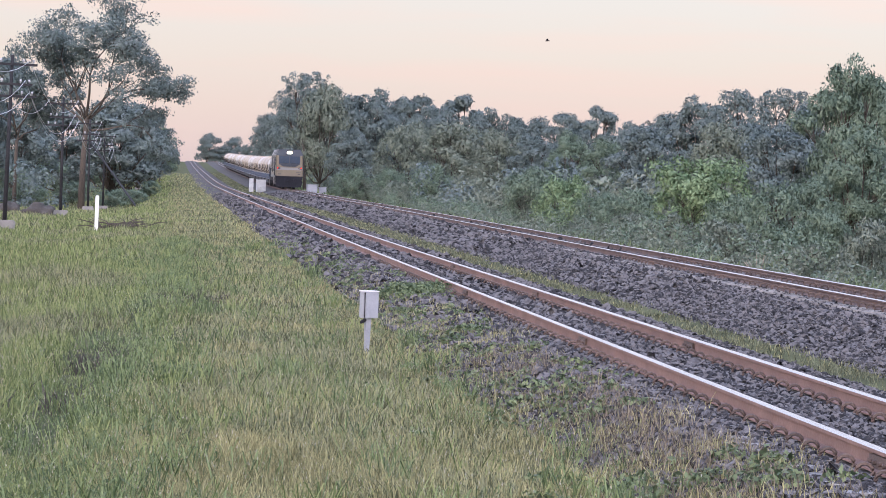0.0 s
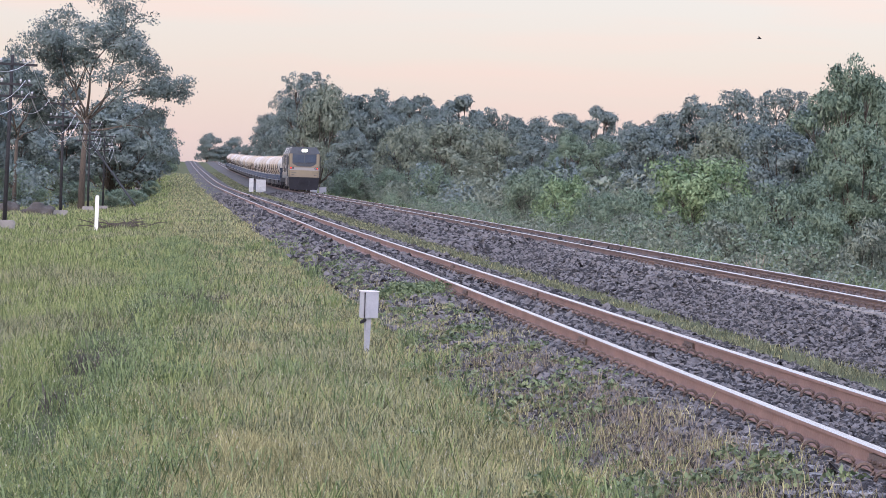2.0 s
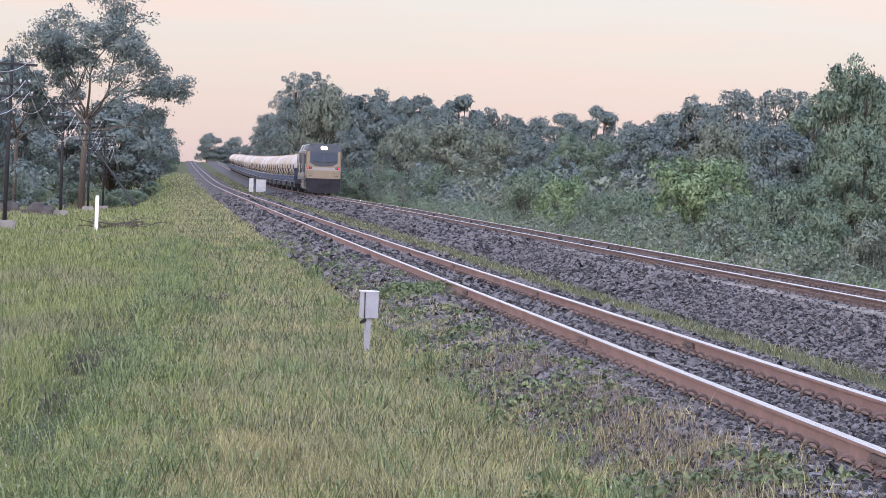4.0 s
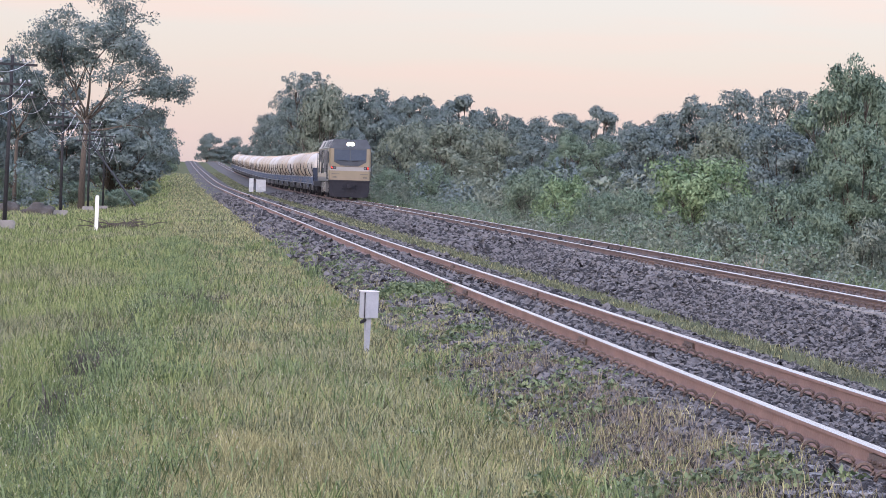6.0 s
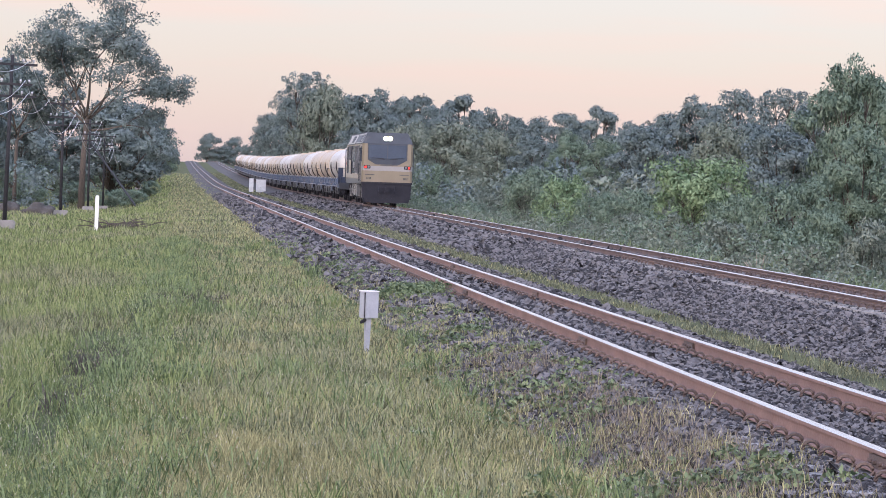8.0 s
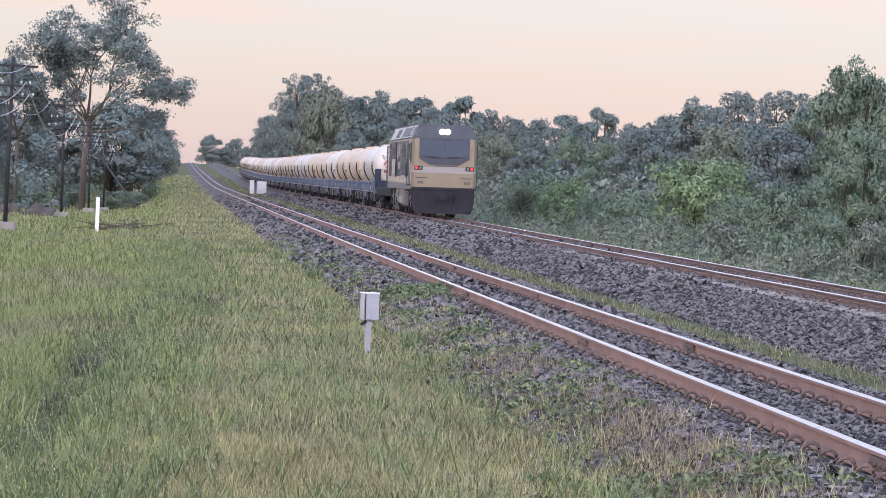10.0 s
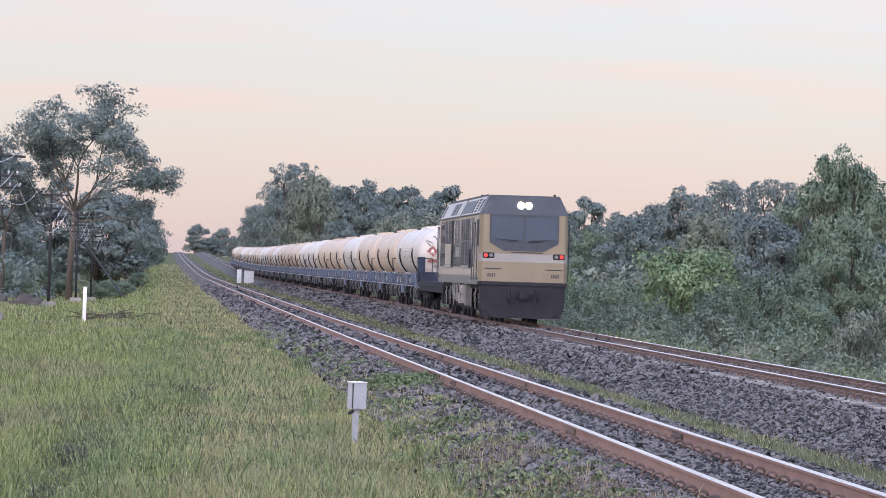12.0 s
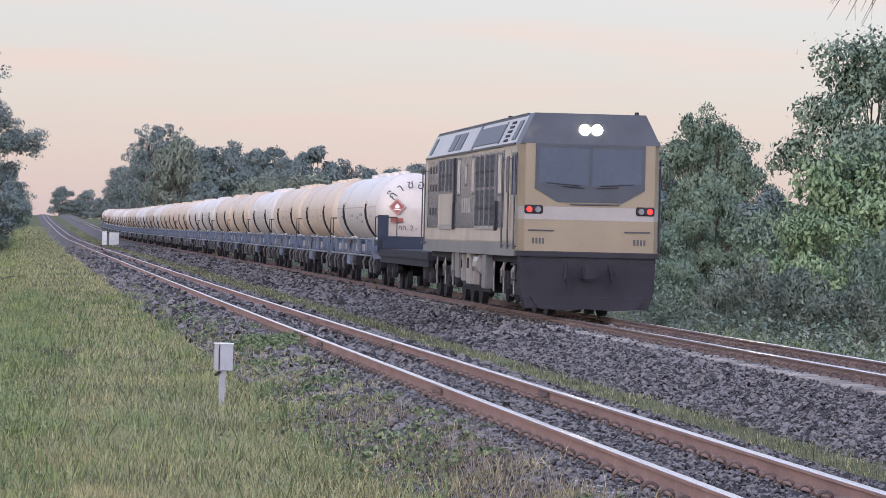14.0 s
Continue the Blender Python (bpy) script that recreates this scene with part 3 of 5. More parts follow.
grow("round", 30.6, 250, 5.8, 4.4, 1)
grow("broad", 32.2, 240, 6.5, 5.4, 1)
grow("dull", 31.3, 200, 6.2, 4.8, 1)
grow("broad", 31.0, 180, 5.8, 4.9, 2)
grow("broad", 34.2, 210, 6.6, 5.0, 0)
grow("round", 26.3, 135, 5.0, 3.1, 1)
grow("bush", 16.4, 330, 3.3, 3.7, 0)
grow("bush", 19.5, 320, 3.4, 3.3, 1)
grow("bush", 22.3, 310, 3.9, 3.7, 0)
grow("scrub", 23.7, 290, 2.4, 3.7, 0)
grow("scrub", 18.8, 300, 2.2, 3.4, 1)
grow("scrub", 17.5, 330, 2.3, 3.2, 0)
grow("bush", 17.3, 170, 3.3, 3.1, 1)
grow("fresh", 18.2, 165, 2.9, 2.9, 1)
grow("scrub", 18.6, 200, 2.3, 3.5, 0)
grow("bush", 19.2, 160, 2.3, 2.3, 0)
grow("scrub", 17.2, 170, 2.1, 2.4, 1)
grow("fresh", 22.4, 150, 3.8, 4.6, 0)
grow("bush", 18.2, 140, 2.5, 2.5, 1)
grow("scrub", 16.8, 120, 1.7, 2.1, 0)
grow("bush", 20.7, 118, 3.0, 3.0, 0)
grow("bush", 20.0, 125, 2.4, 2.3, 1)
grow("scrub", 17.6, 112, 1.6, 2.7, 1)
grow("scrub", 18.2, 92, 1.8, 1.9, 0)
grow("bush", 19.5, 105, 2.1, 2.0, 1)
grow("scrub", 16.9, 130, 1.6, 2.3, 1)
grow("scrub", 16.3, 90, 1.3, 1.3, 1)
grow("scrub", 16.4, 140, 1.3, 2.5, 0)
grow("round", 36.0, 150, 11.6, 7.2, 1)
grow("lone", 35.1, 165, 4.8, 3.2, 1)
grow("round", 30.9, 160, 8.6, 4.0, 0)
grow("broad", 31.9, 150, 4.9, 3.8, 0)
grow("fresh", 26.0, 110, 5.4, 5.1, 0)
grow("bush", 27.9, 110, 6.3, 6.0, 1)
grow("bush", 23.4, 110, 3.7, 3.5, 0)
grow("fresh", 22.9, 100, 3.5, 3.7, 1)
grow("scrub", 19.6, 95, 2.2, 2.4, 0)
grow("scrub", 18.7, 85, 2.0, 2.4, 1)
grow("scrub", 18.9, 80, 1.7, 2.3, 0)
grow("bush", 22.2, 90, 3.1, 2.9, 0)
grow("bush", 22.3, 85, 3.5, 3.3, 1)
grow("round", 36.0, 130, 11.2, 7.0, 0)


def overhanging_tree():
    """A tall tree beside the bank that hangs a bare branch over the view."""
    top = plant("round", 203, 12.5, 6.5, LEAF_HAZY, 52000, .065, .3, 19, 9, .065, "tree", "tall tree beside the railway with a bare drooping branch", "tree", "woods and shrubs")
    x, y = 22.6, 76.0
    top.matrix_basis = pose(x, y, float(land(np.array(x), np.array(y))))
    rng = random.Random(8)
    bm = bmnew()
    tip = Vector((-4.6, -.6, 8.6))
    tube(bm, [Vector((-.5, 0, 7.4)), Vector((-2.6, -.3, 8.7)), tip], [.06, .04, .02], 6)
    for k in range(16):
        a = tip + Vector((rng.uniform(-.5, .5), rng.uniform(-.2, .2), 0))
        b = a + Vector((rng.uniform(-.55, .2), 0, rng.uniform(-1.15, -.35)))
        tube(bm, [tip.lerp(a, .8), a.lerp(b, .5) + Vector((.08, 0, .05)), b], [.012, .008, .004], 4)
    part("bare_branch", bm, BARK, top, "thin bare drooping branch")


overhanging_tree()


def undergrowth():
    """Tangled low growth that closes the foot of the woods."""
    rng = np.random.default_rng(77)
    for name, n, x0, x1, y0, y1, leaf, hi in (("undergrowth", 520, 7.5, 34, 150, 520, LEAF_DULL, 2.6), ("undergrowth", 420, 9.0, 60, 200, 560, LEAF_HAZY, 3.6),
                                              ("undergrowth", 330, -44, -9.5, 240, 620, LEAF_HAZY, 3.4),
                                              ("undergrowth", 900, 2.7, 6.5, 50, 210, LEAF_DULL, .7), ("undergrowth", 420, 3.2, 8.5, 60, 260, LEAF_MID, 1.3)):
        y = rng.uniform(y0, y1, n)
        x = rng.uniform(x0, x1, n) + np.where(x0 > 0, far_x(y), 0)
        near = y1 < 300
        r = rng.uniform(.7, 1.7, n) * (.36 if near else 1)
        z = land(x, y) + rng.uniform(0, 1, n) ** 1.5 * hi
        tagged(leaf_mesh(name, *leaf_cloud(rng, np.stack([x, y, z], 1), r, 36000 if near else 70000, .045 if near else .15, .8, None, not near), leaf),
               "tangled low undergrowth at the foot of the woods", "undergrowth", kind="stuff")


undergrowth()


# ---- telegraph line ----
def pole_thing(first):
    top = empty("telegraph_pole", None, "dark steel telegraph pole with crossarms on a concrete footing", "telegraph pole", "telegraph line")
    bm = bmnew()
    box(bm, 0, 0, 0.12, 0.8, 0.8, 0.5, 0.04)
    part("footing", bm, CONCRETE, top, "pale concrete footing")
    bm = bmnew()
    rod(bm, (0, 0, 0.3), (0, 0, 6.6), 0.085, 0.06, 8)
    part("shaft", bm, DARK_STEEL, top, smooth=True)
    for z, w in ((6.25, 1.9), (5.5, 1.6), (5.05, 1.9)):
        bm = bmnew()
        box(bm, 0, -0.1, z, w, 0.09, 0.09)
        arm = part("crossarm", bm, DARK_STEEL, top)
        for s in (-.42, -.22, .22, .42):
            bm = bmnew()
            rod(bm, (s * w, -0.1, z + .045), (s * w, -0.1, z + .12), 0.02, 0.02, 6)
            rod(bm, (s * w, -0.1, z + .10), (s * w, -0.1, z + .20), 0.05, 0.035, 8)
            part("insulator", bm, PORCELAIN, arm, smooth=True)
    return top


POLES = [134, 196, 253, 301, 350, 402, 455, 510, 570, 640, 720]


def telegraph_line():
    base = pole_thing(True)
    spots = []
    for k, y in enumerate(POLES):
        x = -6.35 + 0.0021 * min(y - 134, 200) + (0.004 * max(0, y - 334))
        z = float(land(np.array(x), np.array(float(y))))
        m = pose(x, y, z, 0, 1.2 if k == 0 else 0, 0)
        if k == 0:
            base.matrix_basis = m
        else:
            copy_thing(base, m)
        spots.append(Vector((x, y, z)))
    for k, (a, b) in enumerate(zip([spots[0] + Vector((-.2, -62, 0.2))] + spots, spots)):
        for z, s, sag in ((6.4, -.8, 1.3), (6.4, .8, 1.2), (5.65, .65, 1.5), (5.2, .8, 1.4)):
            bm = bmnew()
            pts = [a.lerp(b, u) + Vector((s, -.1, z - sag * 4 * u * (1 - u))) for u in np.linspace(0, 1, 13)]
            tube(bm, pts, [0.010] * 13, 4)
            tagged(link_mesh("telegraph_wire", bm, WIRE), "sagging bare telegraph wire strung between poles", "wire", "telegraph wires")
    for y, dx in ((255, 3.6), (402, 3.2), (455, 3.0)):
        x = -6.1
        z = float(land(np.array(x), np.array(float(y))))
        bm = bmnew()
        zg = float(land(np.array(x + dx), np.array(float(y - 12))))
        rod(bm, (x, y, z + 5.0), (x + dx, y - 12, zg), 0.07, 0.07, 6)
        tagged(link_mesh("stay_pole", bm, DARK_STEEL), "slanting dark stay pole bracing the telegraph line", "stay pole", "stay poles")


telegraph_line()


# ---- small trackside things ----
def trackside():
    def gz(x, y):
        return float(land(np.array(float(x)), np.array(float(y))))
    # equipment box on a post
    x, y = 2.23, 40.0
    top = empty("equipment_box", pose(x, y, gz(x, y), 0, 0.4, 27), "small grey metal equipment box on a tapered post in the grass", "equipment box")
    bm = bmnew()
    box(bm, 0, 0, 0.54, 0.17, 0.12, 0.30, 0.012)
    case = part("case", bm, GREY_PAINT, top)
    bm = bmnew()
    box(bm, 0, -0.064, 0.54, 0.164, 0.012, 0.285)
    part("gasket", bm, DARK_STEEL, case, "dark rubber gasket")
    bm = bmnew()
    box(bm, 0.004, -0.079, 0.54, 0.165, 0.022, 0.295, 0.006)
    part("door", bm, GREY_PAINT, case)
    bm = bmnew()
    box(bm, 0, -0.015, 0.697, 0.18, 0.16, 0.014, 0.004)
    part("lid", bm, WHITE_PAINT, case)
    bm = bmnew()
    prism(bm, [(-.016, -.2), (.016, -.2), (.036, .40), (-.036, .40)], "y", -.02, .02)
    part("post", bm, GREY_PAINT, top)
    bm = bmnew()
    rod(bm, (-.03, 0, .37), (-.10, -.02, .34), .022, .018, 8)
    part("cable_gland", bm, DARK_STEEL, top, "dark cable gland")
    # white marker post
    x, y = -2.72, 126.0
    bm = bmnew()
    box(bm, 0, 0, 0.55, 0.13, 0.13, 1.5, 0.015)
    ob = tagged(link_mesh("marker_post", bm, WHITE_PAINT), "slim white concrete marker post in the grass", "marker post")
    ob.matrix_basis = pose(x, y, gz(x, y), 0, 0.5, 0)
    # cabinets by the crossing
    for x, y, w, h, mat_, lab in ((7.75, 357, 0.42, 1.35, WHITE_PAINT, "white concrete post box between the tracks"), (8.75, 358, 0.9, 1.25, WHITE_PAINT, "pale relay cabinet between the tracks"),
                                  (13.6, 350, 1.0, 0.95, GREY_PAINT, "grey relay cabinet beside the railway"), (14.7, 351, 0.7, 1.0, GREY_PAINT, "pale grey relay cabinet beside the railway")):
        top = empty("relay_cabinet", pose(x, y, gz(x, y), 0, 0, 8), lab, "cabinet", "relay cabinets")
        bm = bmnew()
        box(bm, 0, 0, h / 2 - 0.1, w, w * 0.7, h + 0.2, 0.02)
        body = part("body", bm, mat_, top)
        bm = bmnew()
        box(bm, 0, 0, h + 0.02, w * 1.08, w * 0.8, 0.05, 0.01)
        part("roof", bm, mat_, top)
        bm = bmnew()
        box(bm, 0, -w * 0.36, h / 2, w * 0.85, 0.02, h * 0.8, 0.005)
        part("door", bm, mat_, body)

    # dark earth mounds, brush pile, bare shrub
    for x, y, w, h in ((-7.3, 196, 2.0, .8), (-9.6, 208, 1.5, .7)):
        bm = bmnew()
        bmesh.ops.create_icosphere(bm, subdivisions=4, radius=1)
        for v in bm.verts:
            k = 1 + .35 * noise.noise(v.co * 2.1 + Vector((x, 0, 0))) + .12 * noise.noise(v.co * 6)
            v.co = Vector((v.co.x * w / 2 * k, v.co.y * w / 2 * k, v.co.z * h * k))
        ob = tagged(link_mesh("earth_mound", bm, EARTH, smooth=True), "dark heap of earth beside the telegraph line", "earth mound", "earth mounds")
        ob.matrix_basis = pose(x, y, gz(x, y) - .1)
    rng = random.Random(4)
    for nm, x, y, n, l, up, lab in (("brush_pile", -2.1, 128, 34, 1.0, .35, "pile of dry dark cut branches on the grass"),
                                    ("bare_shrub", 14.6, 88, 16, .8, 1.0, "small leafless pale shrub beside the bushes")):
        bm = bmnew()
        for k in range(n):
            a = rng.uniform(0, 6.28)
            if nm == "bare_shrub":
                p = Vector((0, 0, 0))
                q = Vector((math.cos(a) * .3, math.sin(a) * .3, rng.uniform(.4, .95)))
                tube(bm, [p, p.lerp(q, .5) + Vector((.05, 0, .1)), q], [.02, .014, .005], 5)
            else:
                p = Vector((rng.gauss(0, .45), rng.gauss(0, .4), rng.uniform(0, .12)))
                q = p + Vector((math.cos(a) * l, math.sin(a) * l, rng.uniform(-.05, up)))
                tube(bm, [p, p.lerp(q, .5) + Vector((0, 0, .06)), q], [.03, .02, .008], 5)
        ob = tagged(link_mesh(nm, bm, BARK if nm == "brush_pile" else PALE_TWIG), lab, nm.replace("_", " "))
        ob.matrix_basis = pose(x, y, gz(x, y))


trackside()


# ---- the train ----
WHEEL_R = 0.46
wheel_spins = []


def wheelset(parent, y, r=WHEEL_R, spin=False):
    bm = bmnew()
    for s in (-1, 1):
        rod(bm, (s * .47, 0, 0), (s * .59, 0, 0), r, r * 0.985, 20)
        rod(bm, (s * .45, 0, 0), (s * .47, 0, 0), r + .025, r + .025, 20)
        rod(bm, (s * .59, 0, 0), (s * .62, 0, 0), r * .3, r * .28, 12)
        box(bm, s * .6, r * .6, 0, .02, .12, .16)
    rod(bm, (-.5, 0, 0), (.5, 0, 0), .075, .075, 8)
    ob = part("wheelset", bm, BLACK, parent)
    ob.location = (0, y, r)
    if spin:
        wheel_spins.append((ob, y, r))
    return ob


def bogie(parent, y, axles, spin=False):
    bm = bmnew()
    lo, hi = axles[0] - 0.75, axles[-1] + 0.75
    for s in (-1, 1):
        prism(bm, [(lo, .55), (lo + .3, .78), (hi - .3, .78), (hi, .55), (hi - .4, .45), (lo + .4, .45)], "x", s * .82 - .07, s * .82 + .07)
        for a in axles:
            box(bm, s * .9, a, .48, .16, .3, .3, .03)
            rod(bm, (s * .9, a - .28, .45), (s * .9, a - .28, .82), .085, .085, 8)
            rod(bm, (s * .9, a + .28, .45), (s * .9, a + .28, .82), .085, .085, 8)
    box(bm, 0, (lo + hi) / 2, .62, 1.7, .6, .25)
    ob = part("bogie", bm, BLACK, parent)
    for a in axles:
        wheelset(parent, a, spin=spin)
    return ob


def text_bars(bm, x, y, z, w, h, n, axis="front"):
    for k in range(n):
        cx = x + (k - (n - 1) / 2) * w / n
        box(bm, cx, y, z, w / n * 0.62, .006, h)
    return bm


def letters(name, body, size, mat, parent, m):
    cu = bpy.data.curves.new(name, 'FONT')
    cu.body, cu.size, cu.align_x, cu.align_y, cu.extrude = body, size, 'CENTER', 'CENTER', 0.003
    tmp = new(name, cu)
    me = bpy.data.meshes.new_from_object(tmp.evaluated_get(bpy.context.evaluated_depsgraph_get()))
    bpy.data.objects.remove(tmp)
    me.name = name
    me.materials.append(mat)
    ob = new(name, me)
    ob.parent = parent
    ob.matrix_basis = m
    return ob


LOCO_L = 17.6


def locomotive():
    top = empty("locomotive", None, "tan and silver diesel locomotive with a dark roof and lit headlights", "locomotive")
    W = 1.345
    # body shell with a slightly raked, chamfered nose
    bm = bmnew()
    prism(bm, [(-W + .10, 0.0), (W - .10, 0.0), (W, .16), (W, LOCO_L - .1), (W - .1, LOCO_L), (-W + .1, LOCO_L), (-W, LOCO_L - .1), (-W, .16)], "z", 1.22, 3.28)
    part("body", bm, SIDE_PAINT, top)
    bm = bmnew()
    prism(bm, [(-W + .09, -.025), (W - .09, -.025), (W + .012, .15), (W + .012, .55), (-W - .012, .55), (-W - .012, .15)], "z", 1.215, 3.285)
    nose = part("nose", bm, GOLD, top, "tan gold painted cab front")
    # roof with sloping sides
    bm = bmnew()
    prism(bm, [(-W, 3.28), (W, 3.28), (W - .28, 3.86), (-W + .28, 3.86)], "y", .3, LOCO_L)
    part("roof", bm, SILVER, top, "pale silver sloping roof sides")
    bm = bmnew()
    a = [(-W - .01, -.03, 3.285), (W + .01, -.03, 3.285), (W + .01, .75, 3.285), (-W - .01, .75, 3.285)]
    b = [(-W + .27, .10, 3.875), (W - .27, .10, 3.875), (W - .27, .8, 3.875), (-W + .27, .8, 3.875)]
    va, vb = [bm.verts.new(p) for p in a], [bm.verts.new(p) for p in b]
    bm.faces.new(va[::-1]), bm.faces.new(vb)
    for i in range(4):
        bm.faces.new((va[i], va[(i + 1) % 4], vb[(i + 1) % 4], vb[i]))
    hood = part("cab_roof", bm, CHARCOAL, top, "charcoal cab roof fairing")
    # windscreen mask and panes
    bm = bmnew()
    prism(bm, [(-1.06, 3.285), (1.06, 3.285), (1.06, 2.42), (.62, 2.17), (-.62, 2.17), (-1.06, 2.42)], "y", -.045, .02)
    mask = part("windscreen_mask", bm, CHARCOAL, top, "charcoal windscreen surround")
    for s in (-1, 1):
        bm = bmnew()
        prism(bm, [(s * .03, 3.2), (s * 1.0, 3.2), (s * 1.0, 2.55), (s * .85, 2.47), (s * .03, 2.5)], "y", -.055, -.03)
        part("windscreen_pane", bm, GLASS_DARK, mask, "dark glass pane")
        bm = bmnew()
        rod(bm, (s * .12, -.07, 2.44), (s * .55, -.07, 2.47), .009, .008, 5)
        rod(bm, (s * .2, -.072, 2.49), (s * .85, -.072, 2.53), .011, .009, 5)
        part("wiper", bm, BLACK, mask)
    # silver band, handrails, lamps
    bm = bmnew()
    prism(bm, [(-W + .088, -.03), (W - .088, -.03), (W + .016, .148), (W + .016, .5), (-W - .016, .5), (-W - .016, .148)], "z", 1.83, 2.08)
    part("band", bm, BAND, top, "silver band across the front")
    bm = bmnew()
    rod(bm, (-.38, -.05, 2.13), (.58, -.05, 2.13), .014, .014, 6)
    part("handrail", bm, CHARCOAL, top)
    for s in (-1, 1):
        bm = bmnew()
        rod(bm, (s * .68, -.05, 1.62), (s * 1.18, -.05, 1.62), .012, .012, 6)
        part("handrail", bm, CHARCOAL, top)
        bm = bmnew()
        box(bm, s * 1.08, -.035, 2.02, .36, .05, .17, .02)
        hs = part("lamp_housing", bm, BLACK, top, "black marker lamp housing")
        bm = bmnew()
        rod(bm, (s * 1.165, -.075, 2.02), (s * 1.165, -.05, 2.02), .05, .058, 16)
        part("marker_light", bm, RED_LIGHT, hs, "lit red marker light")
        bm = bmnew()
        rod(bm, (s * 1.0, -.072, 2.02), (s * 1.0, -.05, 2.02), .052, .06, 16)
        part("lamp_lens", bm, SIDE_DARK, hs, "unlit grey lens")
        bm = bmnew()
        rod(bm, (s * .118, .0, 3.56), (s * .118, .1, 3.56), .1, .105, 18)
        lamp = part("headlight", bm, HEADLIGHT, hood, "lit round headlight")
        # added ring whose glow stands in for the halo round the lamp
        bm = bmnew()
        rod(bm, (s * .118, .03, 3.56), (s * .118, .1, 3.56), .117, .117, 20)
        part("reflector_bowl", bm, WARM_HALO, lamp, "added glowing ring standing in for headlight glare")
    # road number as plain bars
    for s in (-1, 1):
        bm = bmnew()
        text_bars(bm, s * .98, -.03, 1.42, .26, .11, 4)
        part("number_mark", bm, INK, top, "small dark number marks")
    # black apron and underframe
    bm = bmnew()
    prism(bm, [(-W + .03, 1.215), (W - .03, 1.215), (W - .05, .5), (W - .16, .13), (-W + .16, .13), (-W + .05, .5)], "y", .02, .5)
    part("apron", bm, BLACK, top, "black front apron")
    bm = bmnew()
    prism(bm, [(-W - .02, -.03), (W + .02, -.03), (W + .02, .2), (-W - .02, .2)], "z", 1.12, 1.225)
    part("buffer_beam", bm, BLACK, top)
    bm = bmnew()
    box(bm, 0, -.12, .82, .22, .4, .24, .03)
    box(bm, 0, -.33, .82, .3, .16, .3, .04)
    part("coupler", bm, BLACK, top, "black steel knuckle coupler")
    for s in (-1, 1):
        bm = bmnew()
        pts = [Vector((s * .42, .02, 1.0)), Vector((s * .45, -.12, .7)), Vector((s * .4, -.08, .5))]
        tube(bm, pts, [.025] * 3, 6)
        part("brake_hose", bm, BLACK, top)
    bm = bmnew()
    box(bm, 0, LOCO_L / 2, 1.1, 2.3, LOCO_L - .3, .25)
    part("underframe", bm, BLACK, top)
    bm = bmnew()
    for s in (-1, 1):
        box(bm, s * (W + .004), LOCO_L / 2 + .2, 1.24, .036, LOCO_L - .7, .26)
    part("sill", bm, SIDE_DARK, top)
    # side details
    for s in (-1, 1):
        def panel(name, y0, y1, z0, z1, mat, depth=.02, label=""):
            bm = bmnew()
            box(bm, s * (W + .008), (y0 + y1) / 2, (z0 + z1) / 2, depth * 2, y1 - y0, z1 - z0, 0)
            return part(name, bm, mat, top, label)

        def grille(y0, y1, z0, z1):
            g = panel("grille", y0, y1, z0, z1, GRILLE, .015, "tall dark louvred side door")
            k = int((z1 - z0) / .16)
            bm = bmnew()
            for i in range(k):
                zz = z0 + (i + .5) * (z1 - z0) / k
                prism(bm, [(s * (W + .02), zz - .05), (s * (W + .036), zz - .05), (s * (W + .02), zz + .05)], "y", y0 + .04, y1 - .04)
            tagged(part("louvre", bm, GRILLE, g), kind="stuff")
            for yy, wide in ((y0, .05), (.75 * y0 + .25 * y1, .035), ((y0 + y1) / 2, .16), (.25 * y0 + .75 * y1, .035), (y1, .05)):
                bm = bmnew()
                box(bm, s * (W + .03), yy, (z0 + z1) / 2, .045, wide, z1 - z0 + .06)
                part("door_post", bm, SIDE_DARK, g)
            bm = bmnew()
            box(bm, s * (W + .03), (y0 + y1) / 2, z0 + (z1 - z0) * .5, .04, y1 - y0, .03)
            part("door_rail", bm, GRILLE, g)
        panel("side_panel", 2.45, LOCO_L - .9, 1.66, 3.2, SIDE_GLOSS, .008, "glossy grey side panel with painted pale reflection streaks")
        panel("cab_door", 1.35, 2.05, 1.4, 3.18, SIDE_PAINT, .015)
        panel("door_window", 1.5, 1.9, 2.35, 3.05, GLASS_DARK, .026)
        panel("cab_window", .42, 1.1, 2.3, 3.12, GLASS_DARK, .02, "dark cab side window")
        for y0, y1, z0, z1 in ((2.75, 3.2, 2.35, 3.1), (7.35, 7.75, 2.4, 3.12), (8.75, 8.95, 2.6, 2.98), (9.95, 10.4, 2.4, 3.14)):
            w = panel("window_frame", y0 - .05, y1 + .05, z0 - .05, z1 + .05, CHARCOAL, .014, "dark rounded window frame")
            bm = bmnew()
            box(bm, s * (W + .024), (y0 + y1) / 2, (z0 + z1) / 2, .012, y1 - y0, z1 - z0)
            part("pane", bm, PALE_PANE, w, "pane painted pale like reflected sky")
        grille(3.6, 7.0, 2.5, 3.14)
        grille(3.6, 7.0, 1.7, 2.44)
        grille(11.2, 14.2, 2.5, 3.18)
        panel("access_door", 11.2, 14.2, 1.72, 2.42, SIDE_PAINT, .02, "dusty brown access door")
        for y0, z0, z1 in ((3.38, 1.6, 2.2), (10.95, 1.62, 2.2), (10.85, 2.2, 3.2)):
            panel("door_edge", y0, y0 + .2, z0, z1, GRILLE, .05, "dark door edge")
        panel("door_sill", 3.5, 7.1, 1.62, 1.7, SILVER, .03)
